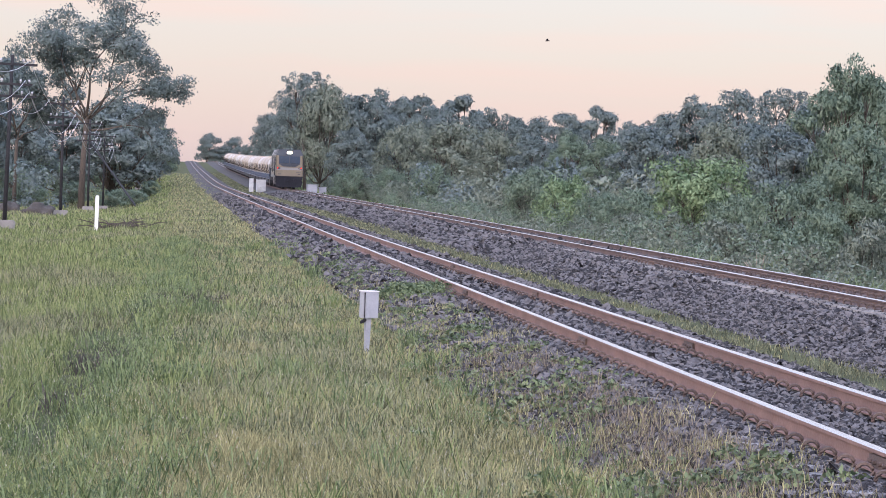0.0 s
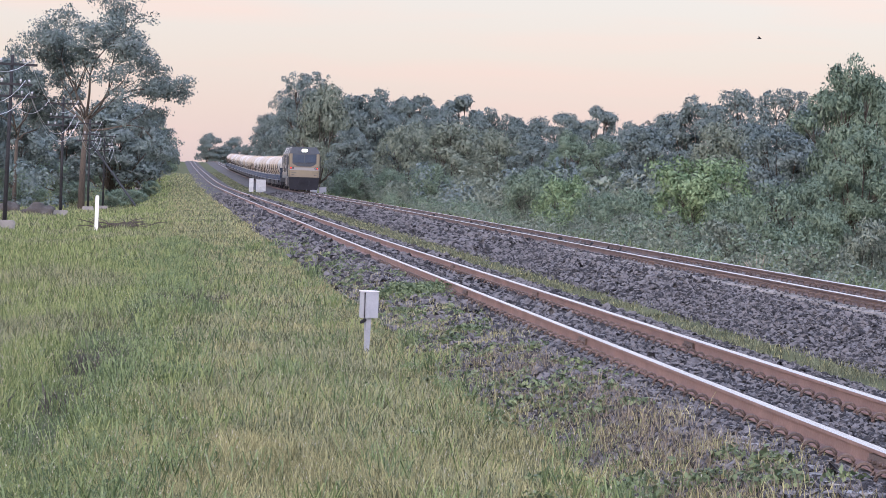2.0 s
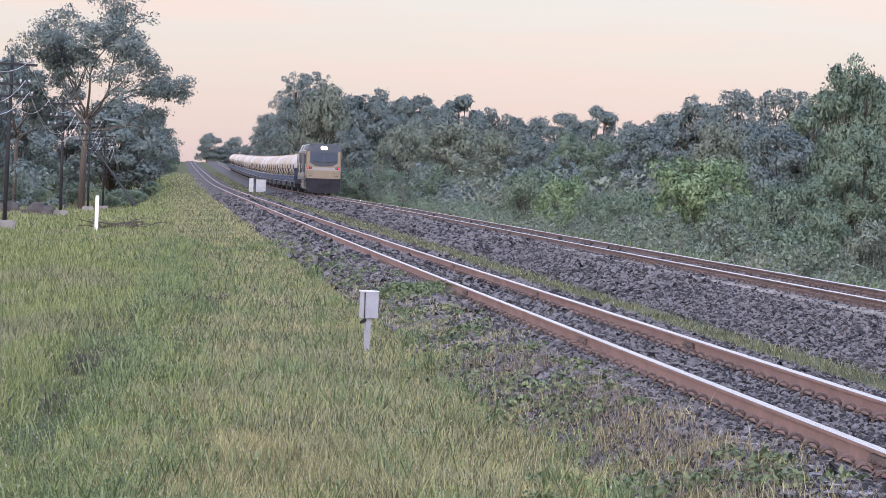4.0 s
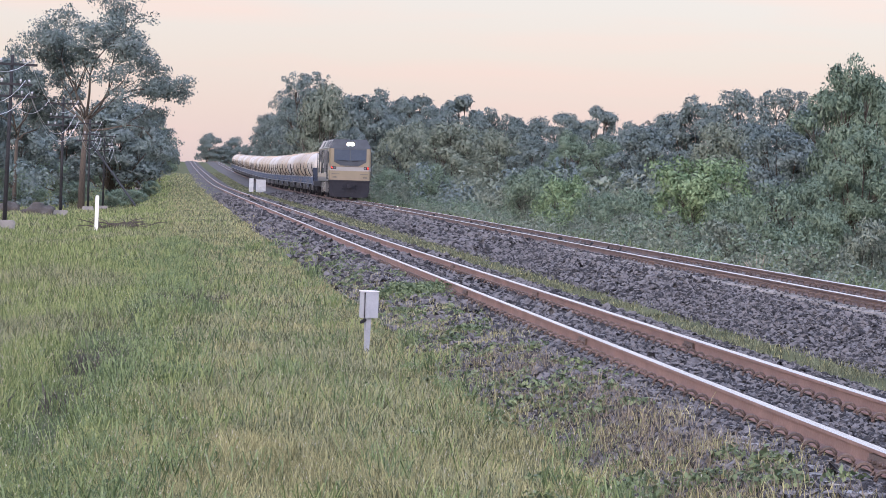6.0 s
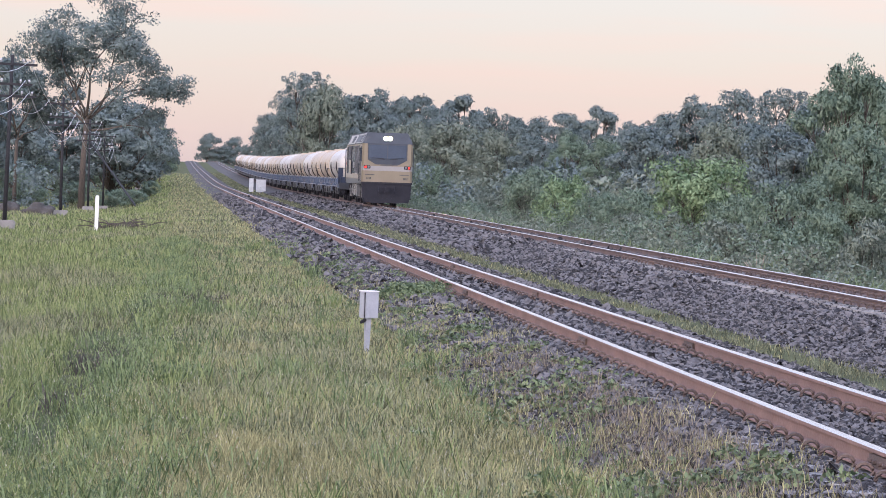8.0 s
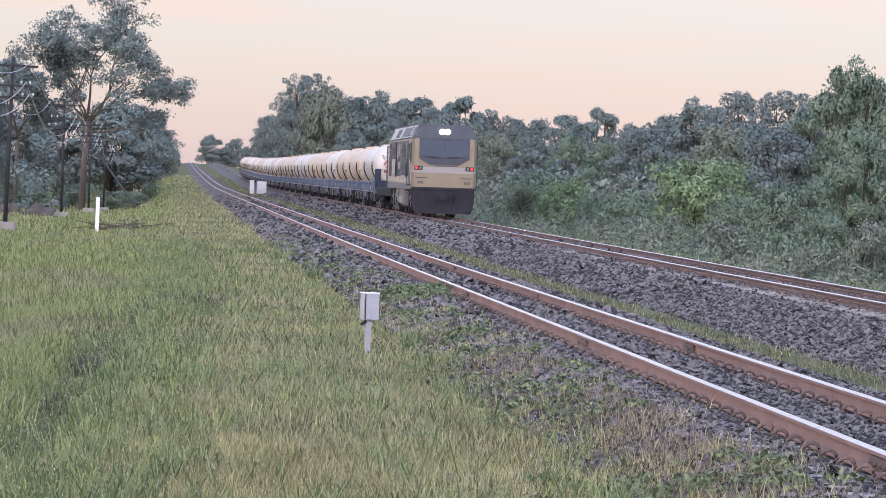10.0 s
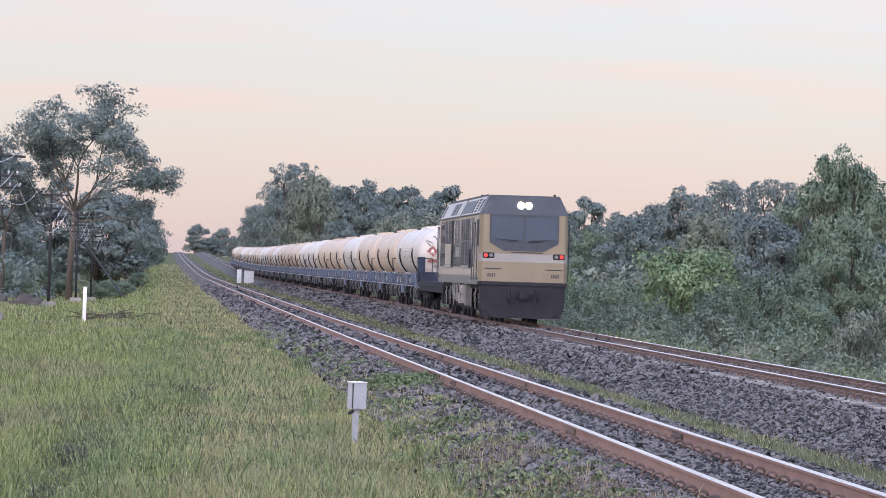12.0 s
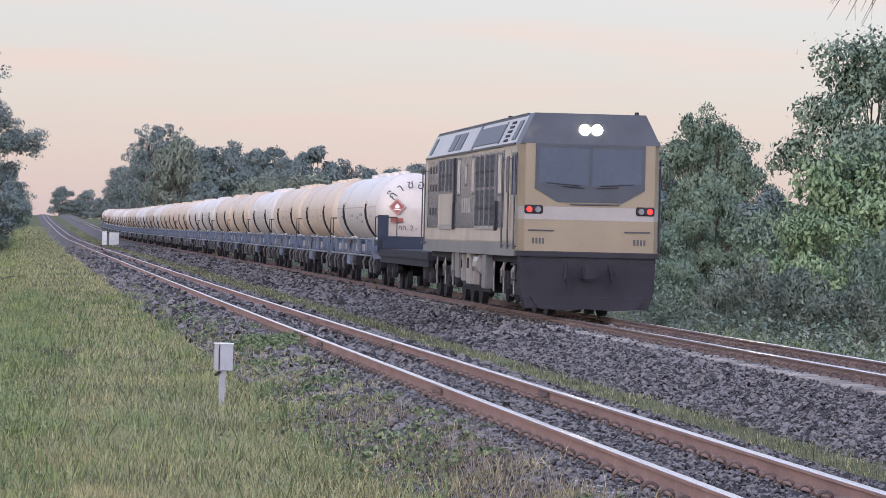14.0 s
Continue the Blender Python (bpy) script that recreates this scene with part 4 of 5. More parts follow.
        panel("door_sill", 11.1, 14.3, 1.62, 1.71, SILVER, .03)
        for yy in (14.75, 15.35, 15.95):
            for zz in (1.95, 2.5, 2.92):
                panel("side_vent", yy, yy + .25, zz, zz + .16, GRILLE, .016)
        for k in range(4):
            panel("side_mark", 8.05 + k * .42, 8.3 + k * .42, 1.98, 2.3, SILVER, .012, "pale lettering bar")
        bm = bmnew()
        box(bm, s * (W + .006), LOCO_L / 2 + .25, 1.5, .024, LOCO_L - .7, .22)
        part("stripe", bm, SIDE_PAINT, top, "tan stripe along the side")
        for yy in (.3, 1.25, 2.2, LOCO_L - .75, LOCO_L - .2):
            bm = bmnew()
            rod(bm, (s * (W + .07), yy, 1.25), (s * (W + .07), yy, 3.05), .018, .018, 6)
            rod(bm, (s * W, yy, 1.3), (s * (W + .07), yy, 1.3), .012, .012, 5)
            rod(bm, (s * W, yy, 3.0), (s * (W + .07), yy, 3.0), .012, .012, 5)
            part("grab_rail", bm, CHARCOAL, top)
        # roof side vents
        q = Matrix.Translation((s * (W - .14), 0, 3.57)) @ Matrix.Rotation(s * -radians(25.8), 4, 'Y')
        for y0, w in ((1.25, .55), (3.9, 4.4), (10.6, 1.1), (12.0, 1.1), (16.6, .5)):
            bm = bmnew()
            box(bm, 0, y0 + w / 2, 0, .03, w, .42, 0, q)
            part("roof_vent", bm, CHARCOAL if w != 4.6 else SIDE_DARK, top, "dark roof side vent")
    for s in (-1, 1):
        q = Matrix.Translation((s * (W - .14), 0, 3.57)) @ Matrix.Rotation(s * -radians(25.8), 4, 'Y')
        for k in range(5):
            bm = bmnew()
            box(bm, .01, 2.75, -.2 + k * .1, .05, .6, .05, 0, q)
            part("roof_step", bm, BLACK, top, "black roof step")
        for y0, w, z0, h in ((3.82, .1, 0, .5), (8.3, .25, 0, .6), (6.1, 4.2, -.12, .03), (6.1, 4.2, -.2, .02)):
            bm = bmnew()
            box(bm, .012, y0, z0, .05, w, h, 0, q)
            part("roof_rib", bm, CHARCOAL, top)
        bm = bmnew()
        box(bm, s * (W + .01), LOCO_L / 2 + .2, 3.29, .05, LOCO_L - 1.2, .04)
        part("gutter", bm, CHARCOAL, top)
        teeth = [(1.1, 3.84)]
        for yy in np.arange(1.2, LOCO_L - .4, .45):
            teeth += [(yy, 3.87), (yy + .02, 3.905), (yy + .18, 3.905), (yy + .2, 3.87)]
        bm = bmnew()
        prism(bm, teeth + [(LOCO_L - .2, 3.87), (LOCO_L - .2, 3.84)], "x", s * (W - .3) - .03, s * (W - .3) + .03)
        part("roof_strip", bm, CHARCOAL, top)
    for x, y, h in ((.95, .45, .16), (-.9, 5.2, .22), (.2, 9, .15)):
        bm = bmnew()
        rod(bm, (x, y, 3.85), (x, y, 3.86 + h * .5), .05, .04, 8)
        part("roof_horn", bm, BLACK, top)
    # tanks and boxes between the bogies
    bm = bmnew()
    box(bm, 0, 8.6, .68, 2.3, 4.6, .75, .08)
    part("fuel_tank", bm, BLACK, top)
    for s in (-1, 1):
        bm = bmnew()
        rod(bm, (s * 1.05, 6.5, .85), (s * 1.05, 7.6, .85), .18, .18, 12)
        part("air_reservoir", bm, SIDE_DARK, top)
        bm = bmnew()
        box(bm, s * 1.12, .75, .7, .25, .5, .9)
        for zz in (.35, .65, .95):
            box(bm, s * 1.2, .75, zz, .32, .55, .04)
        part("steps", bm, BLACK, top)
        bm = bmnew()
        box(bm, s * 1.2, 5.85, .75, .2, .7, .7, .02)
        part("equipment_case", bm, SIDE_DARK, top, "grey battery case")
    for s in (-1, 1):
        for y0, w, z0, h in ((5.95, .45, .5, .55), (10.9, .8, .55, .6), (12.0, .4, .7, .4)):
            bm = bmnew()
            box(bm, s * 1.16, y0 + w / 2, z0 + h / 2, .16, w, h, .02)
            part("equipment_case", bm, SIDE_DARK, top, "grey equipment case")
        for y0 in (2.6, 4.3, 13.3, 15.0):
            bm = bmnew()
            tube(bm, [Vector((s * 1.0, y0, 1.05)), Vector((s * 1.12, y0 + .05, .8)), Vector((s * 1.08, y0 + .3, .55))], [.03] * 3, 6)
            part("sand_pipe", bm, SIDE_DARK, top)
        for y0, w, z0, h in ((7.75, .22, .45, .62), (8.5, .75, .45, .72), (9.95, .2, .5, .6)):
            bm = bmnew()
            box(bm, s * 1.2, y0 + w / 2, z0 + h / 2, .14, w, h, .015)
            case = part("equipment_case", bm, SILVER, top, "pale grey equipment case")
            bm = bmnew()
            box(bm, s * 1.28, y0 + w / 2, z0 + h * .62, .02, w * .3, h * .3)
            part("latch", bm, BLACK, case)
        bm = bmnew()
        rod(bm, (s * 1.15, 6.6, .9), (s * 1.15, 7.3, .9), .22, .22, 14)
        part("air_reservoir", bm, SILVER, top, "bright metal reservoir")
        for y0 in (1.2, 2.3, 3.9, 5.5, 13.0, 14.6, 16.4):
            bm = bmnew()
            rod(bm, (s * 1.12, y0, .35), (s * 1.12, y0, 1.1), .022, .022, 6)
            box(bm, s * 1.14, y0, .74, .06, .09, .12)
            part("brake_rod", bm, SIDE_DARK, top)
    bm = bmnew()
    prism(bm, [(-1.1, .36), (1.1, .36), (.95, .13), (.5, .1), (0, .13), (-.5, .1), (-.95, .13)], "y", -.06, .02)
    part("rail_guard", bm, BLACK, top)
    for ob in top.children:
        ob.location.z += 0.04
        ob.location.x -= 0.05
    bogie(top, 3.4, (1.8, 3.45, 5.1), True)
    bogie(top, LOCO_L - 3.4, (LOCO_L - 5.1, LOCO_L - 3.45, LOCO_L - 1.8), True)
    return top


FLAT_L = 14.2


def flat_wagon():
    top = empty("flat_wagon", None, "low black flat wagon coupled behind the locomotive", "wagon")
    bm = bmnew()
    box(bm, 0, FLAT_L / 2, 1.0, 2.3, FLAT_L - 1.0, .22, .02)
    part("deck", bm, BLACK, top)
    bm = bmnew()
    for s in (-1, 1):
        box(bm, s * 1.05, FLAT_L / 2, .88, .12, FLAT_L - 1.4, .3)
    part("sole_bar", bm, BLACK, top)
    bm = bmnew()
    box(bm, 0, .15, .85, .22, .9, .22)
    box(bm, 0, FLAT_L - .15, .85, .22, .9, .22)
    part("coupler", bm, DARK_STEEL, top)
    bm = bmnew()
    box(bm, 0, FLAT_L - .95, 1.28, 2.15, .6, .36, .02)
    part("locker", bm, NAVY, top, "dark navy steel locker")
    bm = bmnew()
    box(bm, -1.05, FLAT_L - .6, 1.55, .3, .06, 1.0)
    part("end_board", bm, NAVY, top)
    bogie(top, 2, (1.5, 2.9), True)
    bogie(top, 7, (FLAT_L - 2.9, FLAT_L - 1.5), True)
    return top


WAGON_L = 16.3
TANK_R = 1.07
TANK_Z = 2.22


def tank_wagon(paint, label, spin=False):
    top = empty("tank_wagon", None, label, "tank wagon", "tank wagons")
    # barrel with dished ends
    seg, rings = 32, []
    y0, y1 = 0.6, WAGON_L - 0.6
    for y, r in [(y0, .02), (y0 + .03, .38), (y0 + .12, .7), (y0 + .27, .92), (y0 + .42, 1.03), (y0 + .58, TANK_R),
                 (y1 - .58, TANK_R), (y1 - .42, 1.03), (y1 - .27, .92), (y1 - .12, .7), (y1 - .03, .38), (y1, .02)]:
        rings.append([(r * math.sin(2 * math.pi * k / seg), y, TANK_Z + r * math.cos(2 * math.pi * k / seg)) for k in range(seg)])
    v = [p for ring in rings for p in ring]
    f = [(a * seg + b, a * seg + (b + 1) % seg, (a + 1) * seg + (b + 1) % seg, (a + 1) * seg + b) for a in range(len(rings) - 1) for b in range(seg)]
    barrel = array_mesh("barrel", v, f, paint, top, True)
    # weld seams, saddle straps
    for y in (y0 + .6, 4.6, WAGON_L - 4.6, y1 - .6):
        bm = bmnew()
        rod(bm, (0, y - .03, TANK_Z), (0, y + .03, TANK_Z), TANK_R + .01, TANK_R + .01, 32)
        part("weld_band", bm, paint, barrel)
    for y in (4.2, WAGON_L - 4.2):
        for s in (-1, 1):
            bm = bmnew()
            pts = [Vector((s * (TANK_R + .03) * math.sin(a), y, TANK_Z + (TANK_R + .03) * math.cos(a))) for a in np.linspace(1.4, 2.45, 7)]
            tube(bm, pts, [.038] * 7, 6)
            strap = part("saddle_strap", bm, BLACK, top, "dark saddle strap")
            bm = bmnew()
            box(bm, s * (TANK_R + .03) * math.sin(1.38), y, TANK_Z + (TANK_R + .03) * math.cos(1.38), .08, .4, .07, .01)
            part("strap_bracket", bm, paint, strap)
            bm = bmnew()
            box(bm, s * (TANK_R + .05) * math.sin(2.42), y, TANK_Z + (TANK_R + .05) * math.cos(2.42), .12, .55, .08, .01)
            part("strap_foot", bm, WHITE_PAINT, strap)
    for k in range(5):
        yy = 3.75 + k * 2.2
        bm = bmnew()
        rod(bm, (0, yy, TANK_Z + TANK_R - .02), (0, yy, TANK_Z + TANK_R + .09), .18 if k != 2 else .3, .16 if k != 2 else .28, 12)
        part("valve_cover", bm, paint, top)
    # long seam and stencilled marks low on the side
    for s in (-1, 1):
        bm = bmnew()
        box(bm, s * TANK_R * math.sin(1.5), WAGON_L / 2, TANK_Z + TANK_R * math.cos(1.5), .012, WAGON_L - 2.4, .025)
        part("side_seam", bm, SIDE_PAINT, barrel, "rust-brown side seam")
        for y, w, a in ((3.0, .5, 1.75), (6.3, .9, 1.7), (7.6, .4, 1.78), (9.4, .7, 1.72), (13.2, .5, 1.75), (6.3, .6, 1.9)):
            bm = bmnew()
            box(bm, s * (TANK_R + .002) * math.sin(a), y, TANK_Z + (TANK_R + .002) * math.cos(a), .012, w, .07)
            part("stencil_mark", bm, SIDE_DARK, barrel, "faded dark lettering bar")
    # walkway frames, pale deck plates and blue posts along the sole bar
    for s in (-1, 1):
        for y in (.75, 2.9, 5.0, 7.1, 9.2, 11.3, 13.4, WAGON_L - .75):
            bm = bmnew()
            box(bm, s * 1.16, y, 1.12, .07, .12, .56)
            part("side_post", bm, TANK_BLUE, top)
        bm = bmnew()
        rod(bm, (s * 1.17, .8, 1.36), (s * 1.17, WAGON_L - .8, 1.36), .022, .022, 6)
        rod(bm, (s * 1.17, .8, .88), (s * 1.17, WAGON_L - .8, .88), .022, .022, 6)
        part("side_rail", bm, SIDE_DARK, top)
        for y, w in ((3.95, 1.5), (6.0, 1.6), (10.3, 1.6), (12.4, 1.5)):
            bm = bmnew()
            box(bm, s * 1.11, y, 1.1, .03, w, .2)
            part("side_plate", bm, SILVER, top, "pale grey side plate")
        for y in (1.1, 2.35, 4.4, 8.2, 11.9, 14.0, 15.2):
            bm = bmnew()
            tube(bm, [Vector((s * 1.0, y, .95)), Vector((s * 1.1, y + .06, .7)), Vector((s * 1.05, y + .2, .4))], [.03] * 3, 5)
            part("brake_rod", bm, SIDE_DARK, top)
    # frame
    bm = bmnew()
    for s in (-1, 1):
        box(bm, s * .995, WAGON_L / 2, 1.05, .14, WAGON_L - 1.1, .26, .01)
        for y in (2.4, 5.4, WAGON_L - 5.4, WAGON_L - 2.4):
            box(bm, s * 1.1, y, 1.2, .2, .5, .35)
    part("frame", bm, TANK_BLUE, top, "blue-grey underframe")
    for y in (.55, WAGON_L - .55):
        bm = bmnew()
        box(bm, 0, y, 1.1, 2.3, .7, .12)
        box(bm, 0, y, .95, 2.3, .2, .3)
        part("end_platform", bm, TANK_BLUE, top)
        for s in (-1, 1):
            bm = bmnew()
            rod(bm, (s * 1.12, y, 1.1), (s * 1.12, y, 2.0), .016, .016, 6)
            rod(bm, (s * .5, y, 2.0), (s * 1.12, y, 2.0), .016, .016, 6)
            rod(bm, (s * .5, y, 1.1), (s * .5, y, 2.0), .016, .016, 6)
            part("end_rail", bm, BLACK, top)
    bm = bmnew()
    box(bm, 0, .1, .85, .22, .9, .22)
    box(bm, 0, WAGON_L - .1, .85, .22, .9, .22)
    part("coupler", bm, DARK_STEEL, top)
    for s in (-1, 1):
        bm = bmnew()
        box(bm, s * 1.0, WAGON_L / 2 + 1, .75, .3, 1.3, .4, .03)
        part("equipment_case", bm, TANK_BLUE, top)
        bm = bmnew()
        rod(bm, (s * 1.0, WAGON_L / 2 - 2.2, .75), (s * 1.0, WAGON_L / 2 - 1.0, .75), .2, .2, 10)
        part("air_reservoir", bm, BLACK, top)
    bogie(top, 2.6, (1.75, 3.45), spin)
    bogie(top, WAGON_L - 2.6, (WAGON_L - 3.45, WAGON_L - 1.75), spin)
    # hazard diamond and placard on the end and side
    bm = bmnew()
    for z, w in ((0, .25),):
        prism(bm, [(-w, 0), (0, -w), (w, 0), (0, w)], "y", -.01, .01)
    d = part("hazard_sign", bm, RED, barrel, "red diamond hazard sign")
    d.matrix_basis = pose(-.5, y0 - .015, TANK_Z + .08, 0, 0, -13)
    bm = bmnew()
    for k in range(4):
        box(bm, .155, 0, 0, .008, .012, .31, 0, Matrix.Translation((0, -.012, 0)) @ Matrix.Rotation(radians(45 + 90 * k), 4, 'Y'))
    prism(bm, [(-.075, .0), (0, .1), (.075, .0), (.04, -.035), (-.04, -.035)], "y", -.018, 0)
    prism(bm, [(-.1, -.085), (.1, -.085), (.1, -.06), (-.1, -.06)], "y", -.018, 0)
    e = part("sign_face", bm, WHITE_PAINT, barrel, "white flame and border")
    e.matrix_basis = d.matrix_basis
    bm = bmnew()
    box(bm, -.5, y0 + .04, TANK_Z - .3, .36, .1, .12)
    part("placard", bm, RED, barrel, "red placard")
    return top


def end_lettering(wagon, turn=1):
    """Thai word for gas curving over the tank's end."""
    barrel = [c for c in wagon.children if c.name.startswith("barrel")][0]
    for k, ch in enumerate(("\u0e01\u0e4a", "\u0e32", "\u0e0b", "\u0e2d")):
        a = radians(-58 + 24 * k)
        r = .74
        letters("lettering", ch, .36, INK, barrel,
                Matrix.Translation((r * math.sin(a), .6 + .03, TANK_Z + r * math.cos(a))) @ Matrix.Rotation(a, 4, 'Y') @ Matrix.Rotation(radians(90), 4, 'X'))
    letters("lettering", "\u0e01\u0e01. 2 -", .2, INK, barrel, Matrix.Translation((-.18, .6 + .025, TANK_Z - .52)) @ Matrix.Rotation(radians(90), 4, 'X'))


loco = locomotive()
barrier = flat_wagon()
LABEL_W = "cream-white gas tank wagon with a blue-grey frame"
LABEL_T = "rust-stained cream gas tank wagon with a blue-grey frame"
white_a = tank_wagon(TANK_WHITE, LABEL_W, True)
tan_a = tank_wagon(TANK_TAN, LABEL_T, True)
wagons = [white_a, tan_a]
KINDS = "wttwttwwtttwtwwttwtwwttwt"
for k in KINDS[2:]:
    wagons.append(copy_thing(white_a if k == "w" else tan_a, Matrix()))
end_lettering(white_a)


# ---- bird ----
def bird():
    top = empty("bird", None, "small dark bird flying over the tracks", "bird")
    bm = bmnew()
    tube(bm, [Vector((-.16, 0, 0)), Vector((-.05, 0, .02)), Vector((.08, 0, .02)), Vector((.15, 0, .0))], [.01, .045, .04, .012], 6)
    part("body", bm, DARK_STEEL, top)
    for s in (-1, 1):
        bm = bmnew()
        prism(bm, [(-.05, 0), (.07, 0), (.02, s * .22), (-.06, s * .26)], "z", .02, .03)
        w = part("wing", bm, DARK_STEEL, top)
        w.rotation_euler = (s * .5, 0, 0)
    return top


bird_thing = bird()
bird_thing.scale = (.5, .5, .5)


# ---- finer ground cover ----
def patches(x, y, scale, seed):
    """Smooth random field, 0 to 1."""
    rng = np.random.default_rng(seed)
    grid = rng.uniform(0, 1, (64, 64))
    u, v = x / scale, y / scale
    i, j = np.floor(u).astype(int), np.floor(v).astype(int)
    a, b = u - i, v - j
    a, b = a * a * (3 - 2 * a), b * b * (3 - 2 * b)
    g = lambda p, q: grid[p % 64, q % 64]
    return (g(i, j) * (1 - a) + g(i + 1, j) * a) * (1 - b) + (g(i, j + 1) * (1 - a) + g(i + 1, j + 1) * a) * b


def shoulder(x, y):
    """Height of the verge where it runs up the near ballast."""
    ox, oz = np.array(NEAR_BED).T
    return np.maximum(land(x, y), rise(y) + np.interp(x - NEAR_X, ox, oz, left=-9))


def blades(rng, x, y, z, h, w, lean, plain=False, arch=False):
    """Bent, tapering blades: three triangles each, or one where plain; arch: the tip droops."""
    n = len(x)
    a = rng.uniform(0, 2 * math.pi, n)
    side = np.stack([np.cos(a), np.sin(a), np.zeros(n)], 1) * w[:, None] / 2
    t = rng.uniform(0, 2 * math.pi, n)
    tip = np.stack([np.cos(t), np.sin(t), np.zeros(n)], 1) * (h * lean * rng.uniform(0.3, 1.3, n))[:, None]
    p = np.stack([x, y, z], 1)
    up = np.zeros((n, 3))
    up[:, 2] = h
    if plain:
        v = np.stack([p - side, p + side, p + up + tip], 1).reshape(-1, 3)
        return v, np.arange(n * 3).reshape(-1, 3)
    if arch:
        k, j = .95, .5
        top = up * .78
    else:
        k, j = .6, .35
        top = up
    v = np.stack([p - side, p + side, p + up * k + tip * j - side * .75, p + up * k + tip * j + side * .75, p + top + tip], 1).reshape(-1, 3)
    i = np.arange(n)[:, None] * 5
    return v, np.concatenate([i + [0, 1, 3], i + [0, 3, 2], i + [2, 3, 4]], 0)


def stretch_points(rng, y0, y1, x0, x1, per_m2):
    """Random spots of a wedge that widens with distance."""
    n = int((y1 - y0) * abs(x1(0.5 * (y0 + y1)) - x0(0.5 * (y0 + y1))) * per_m2)
    y = rng.uniform(y0, y1, n)
    x = x0(y) + rng.uniform(0, 1, n) * (x1(y) - x0(y))
    return x, y


def meadow():
    rng = np.random.default_rng(3)
    kinds = {k: ([], []) for k in ("green", "fresh", "dry", "tuft", "dead", "seed", "strip", "fringe")}
    total = dict.fromkeys(kinds, 0)

    def add(kind, *args):
        v, f = blades(rng, *args)
        kinds[kind][0].append(v)
        kinds[kind][1].append(f + total[kind])
        total[kind] += len(v)

    west = lambda y: -0.052 * y - 0.6
    # bare, dark earth along the lip of the verge
    scars = ((-.72, 37.5, .3), (-.85, 43.5, .28), (-.62, 39.2, .16), (-.02, 53.2, .3), (.4, 54.5, .24), (-.35, 46.5, .14), (-.95, 31.5, .2), (-.5, 42.5, .12), (.1, 61, .25), (-1.0, 28.2, .16))
    for y0, y1, dens, wide in ((18, 26, 2000, .0075), (26, 36, 1300, .009), (36, 52, 700, .012), (52, 80, 270, .02), (80, 130, 105, .032), (130, 210, 38, .055), (210, 330, 14, .09), (330, 650, 4, .18)):
        x, y = stretch_points(rng, y0, y1, west, lambda y: 4.2 + 0 * y, dens)
        edge = 2.9 + .2 * ease(42, 24, y) + .45 * ease(30, 40, y) * ease(64, 52, y) + 1.1 * (patches(x, y, 1.3, 5) - .5) + 0.6 * (patches(x, y, .35, 6) - .5)
        thin = np.clip((x - edge) / 0.9, 0, 1)
        keep = rng.uniform(0, 1, len(x)) > thin ** 0.5 * 1.02
        keep &= rng.uniform(0, 1, len(x)) < 0.2 + 0.85 * patches(x, y, .3, 12) + .35 * patches(x, y, 1.4, 13)
        for cx, cy, rx in scars:
            keep &= ((x - cx) / rx) ** 2 + ((y - cy) / (rx * 8)) ** 2 > rng.uniform(.25, 1.3, len(x))
        x, y = x[keep], y[keep]
        n = len(x)
        low = ease(-0.3, -1.6, x - 0.012 * np.minimum(y, 60) + 0.7 * (patches(x, y, 2.5, 7) - .5))
        h = (0.022 + 0.085 * patches(x, y, .2, 8) ** 1.5 + 0.06 * patches(x, y, 1.1, 9)) * (1 + 0.7 * low) * rng.uniform(.45, 1.5, n)
        h *= 1 - 0.35 * ease(1.8, 3.4, x)
        for cx, cy, rx in scars:
            h *= 1 - .65 * ease(2.2, 1.0, np.sqrt(((x - cx) / rx) ** 2 + ((y - cy + 2) / (rx * 10)) ** 2))
        p_dry = (0.10 + 0.5 * ease(.45, .75, patches(x, y, 1.7, 10)) + .42 * ease(33, 24, y + 5 * patches(x, y, 1.6, 17)) * ease(-2.2, -.4, x) + .5 * ease(1.9, 3.0, x)) * (1 - 0.85 * low)
        p_fresh = .12 + .75 * low * ease(.35, .6, patches(x, y * .6, 3.5, 14)) + .35 * ease(.5, .8, patches(x, y, 1.2, 15))
        q = rng.uniform(0, 1, n)
        dry = q < p_dry
        fresh = ~dry & (rng.uniform(0, 1, n) < p_fresh)
        w = wide * rng.uniform(.5, 1.5, n)
        z = shoulder(x, y) - 0.02
        for kind, sel, hk, wk, lean in (("green", ~dry & ~fresh, 1, 1.15, .6), ("fresh", fresh, 1.0, 1.1, .5), ("dry", dry, 1.15, .75, .45)):
            add(kind, x[sel], y[sel], z[sel], h[sel] * hk, w[sel] * wk * (1.3 if y0 > 50 else 1), lean, y0 > 50)
    # broad-leaved tufts, thickest along the edge of the mown verge and in the foreground
    n = 620
    ty = 19 + 80 * rng.uniform(0, 1, n) ** 1.6
    tx = np.where(rng.uniform(0, 1, n) < .68, -0.75 + 0.012 * np.minimum(ty, 60) + rng.normal(size=n) * .4, rng.uniform(-1.5, 3.2, n))
    for cx, cy in zip(tx, ty):
        k = int(rng.integers(12, 44))
        x, y = cx + rng.normal(size=k) * .09, cy + rng.normal(size=k) * .16
        add("tuft" if rng.uniform() < .72 else "fresh", x, y, land(x, y) - .02, rng.uniform(.1, .27, k), np.full(k, .007 + .00012 * cy) * rng.uniform(.7, 1.3, k), 1.0, False, True)
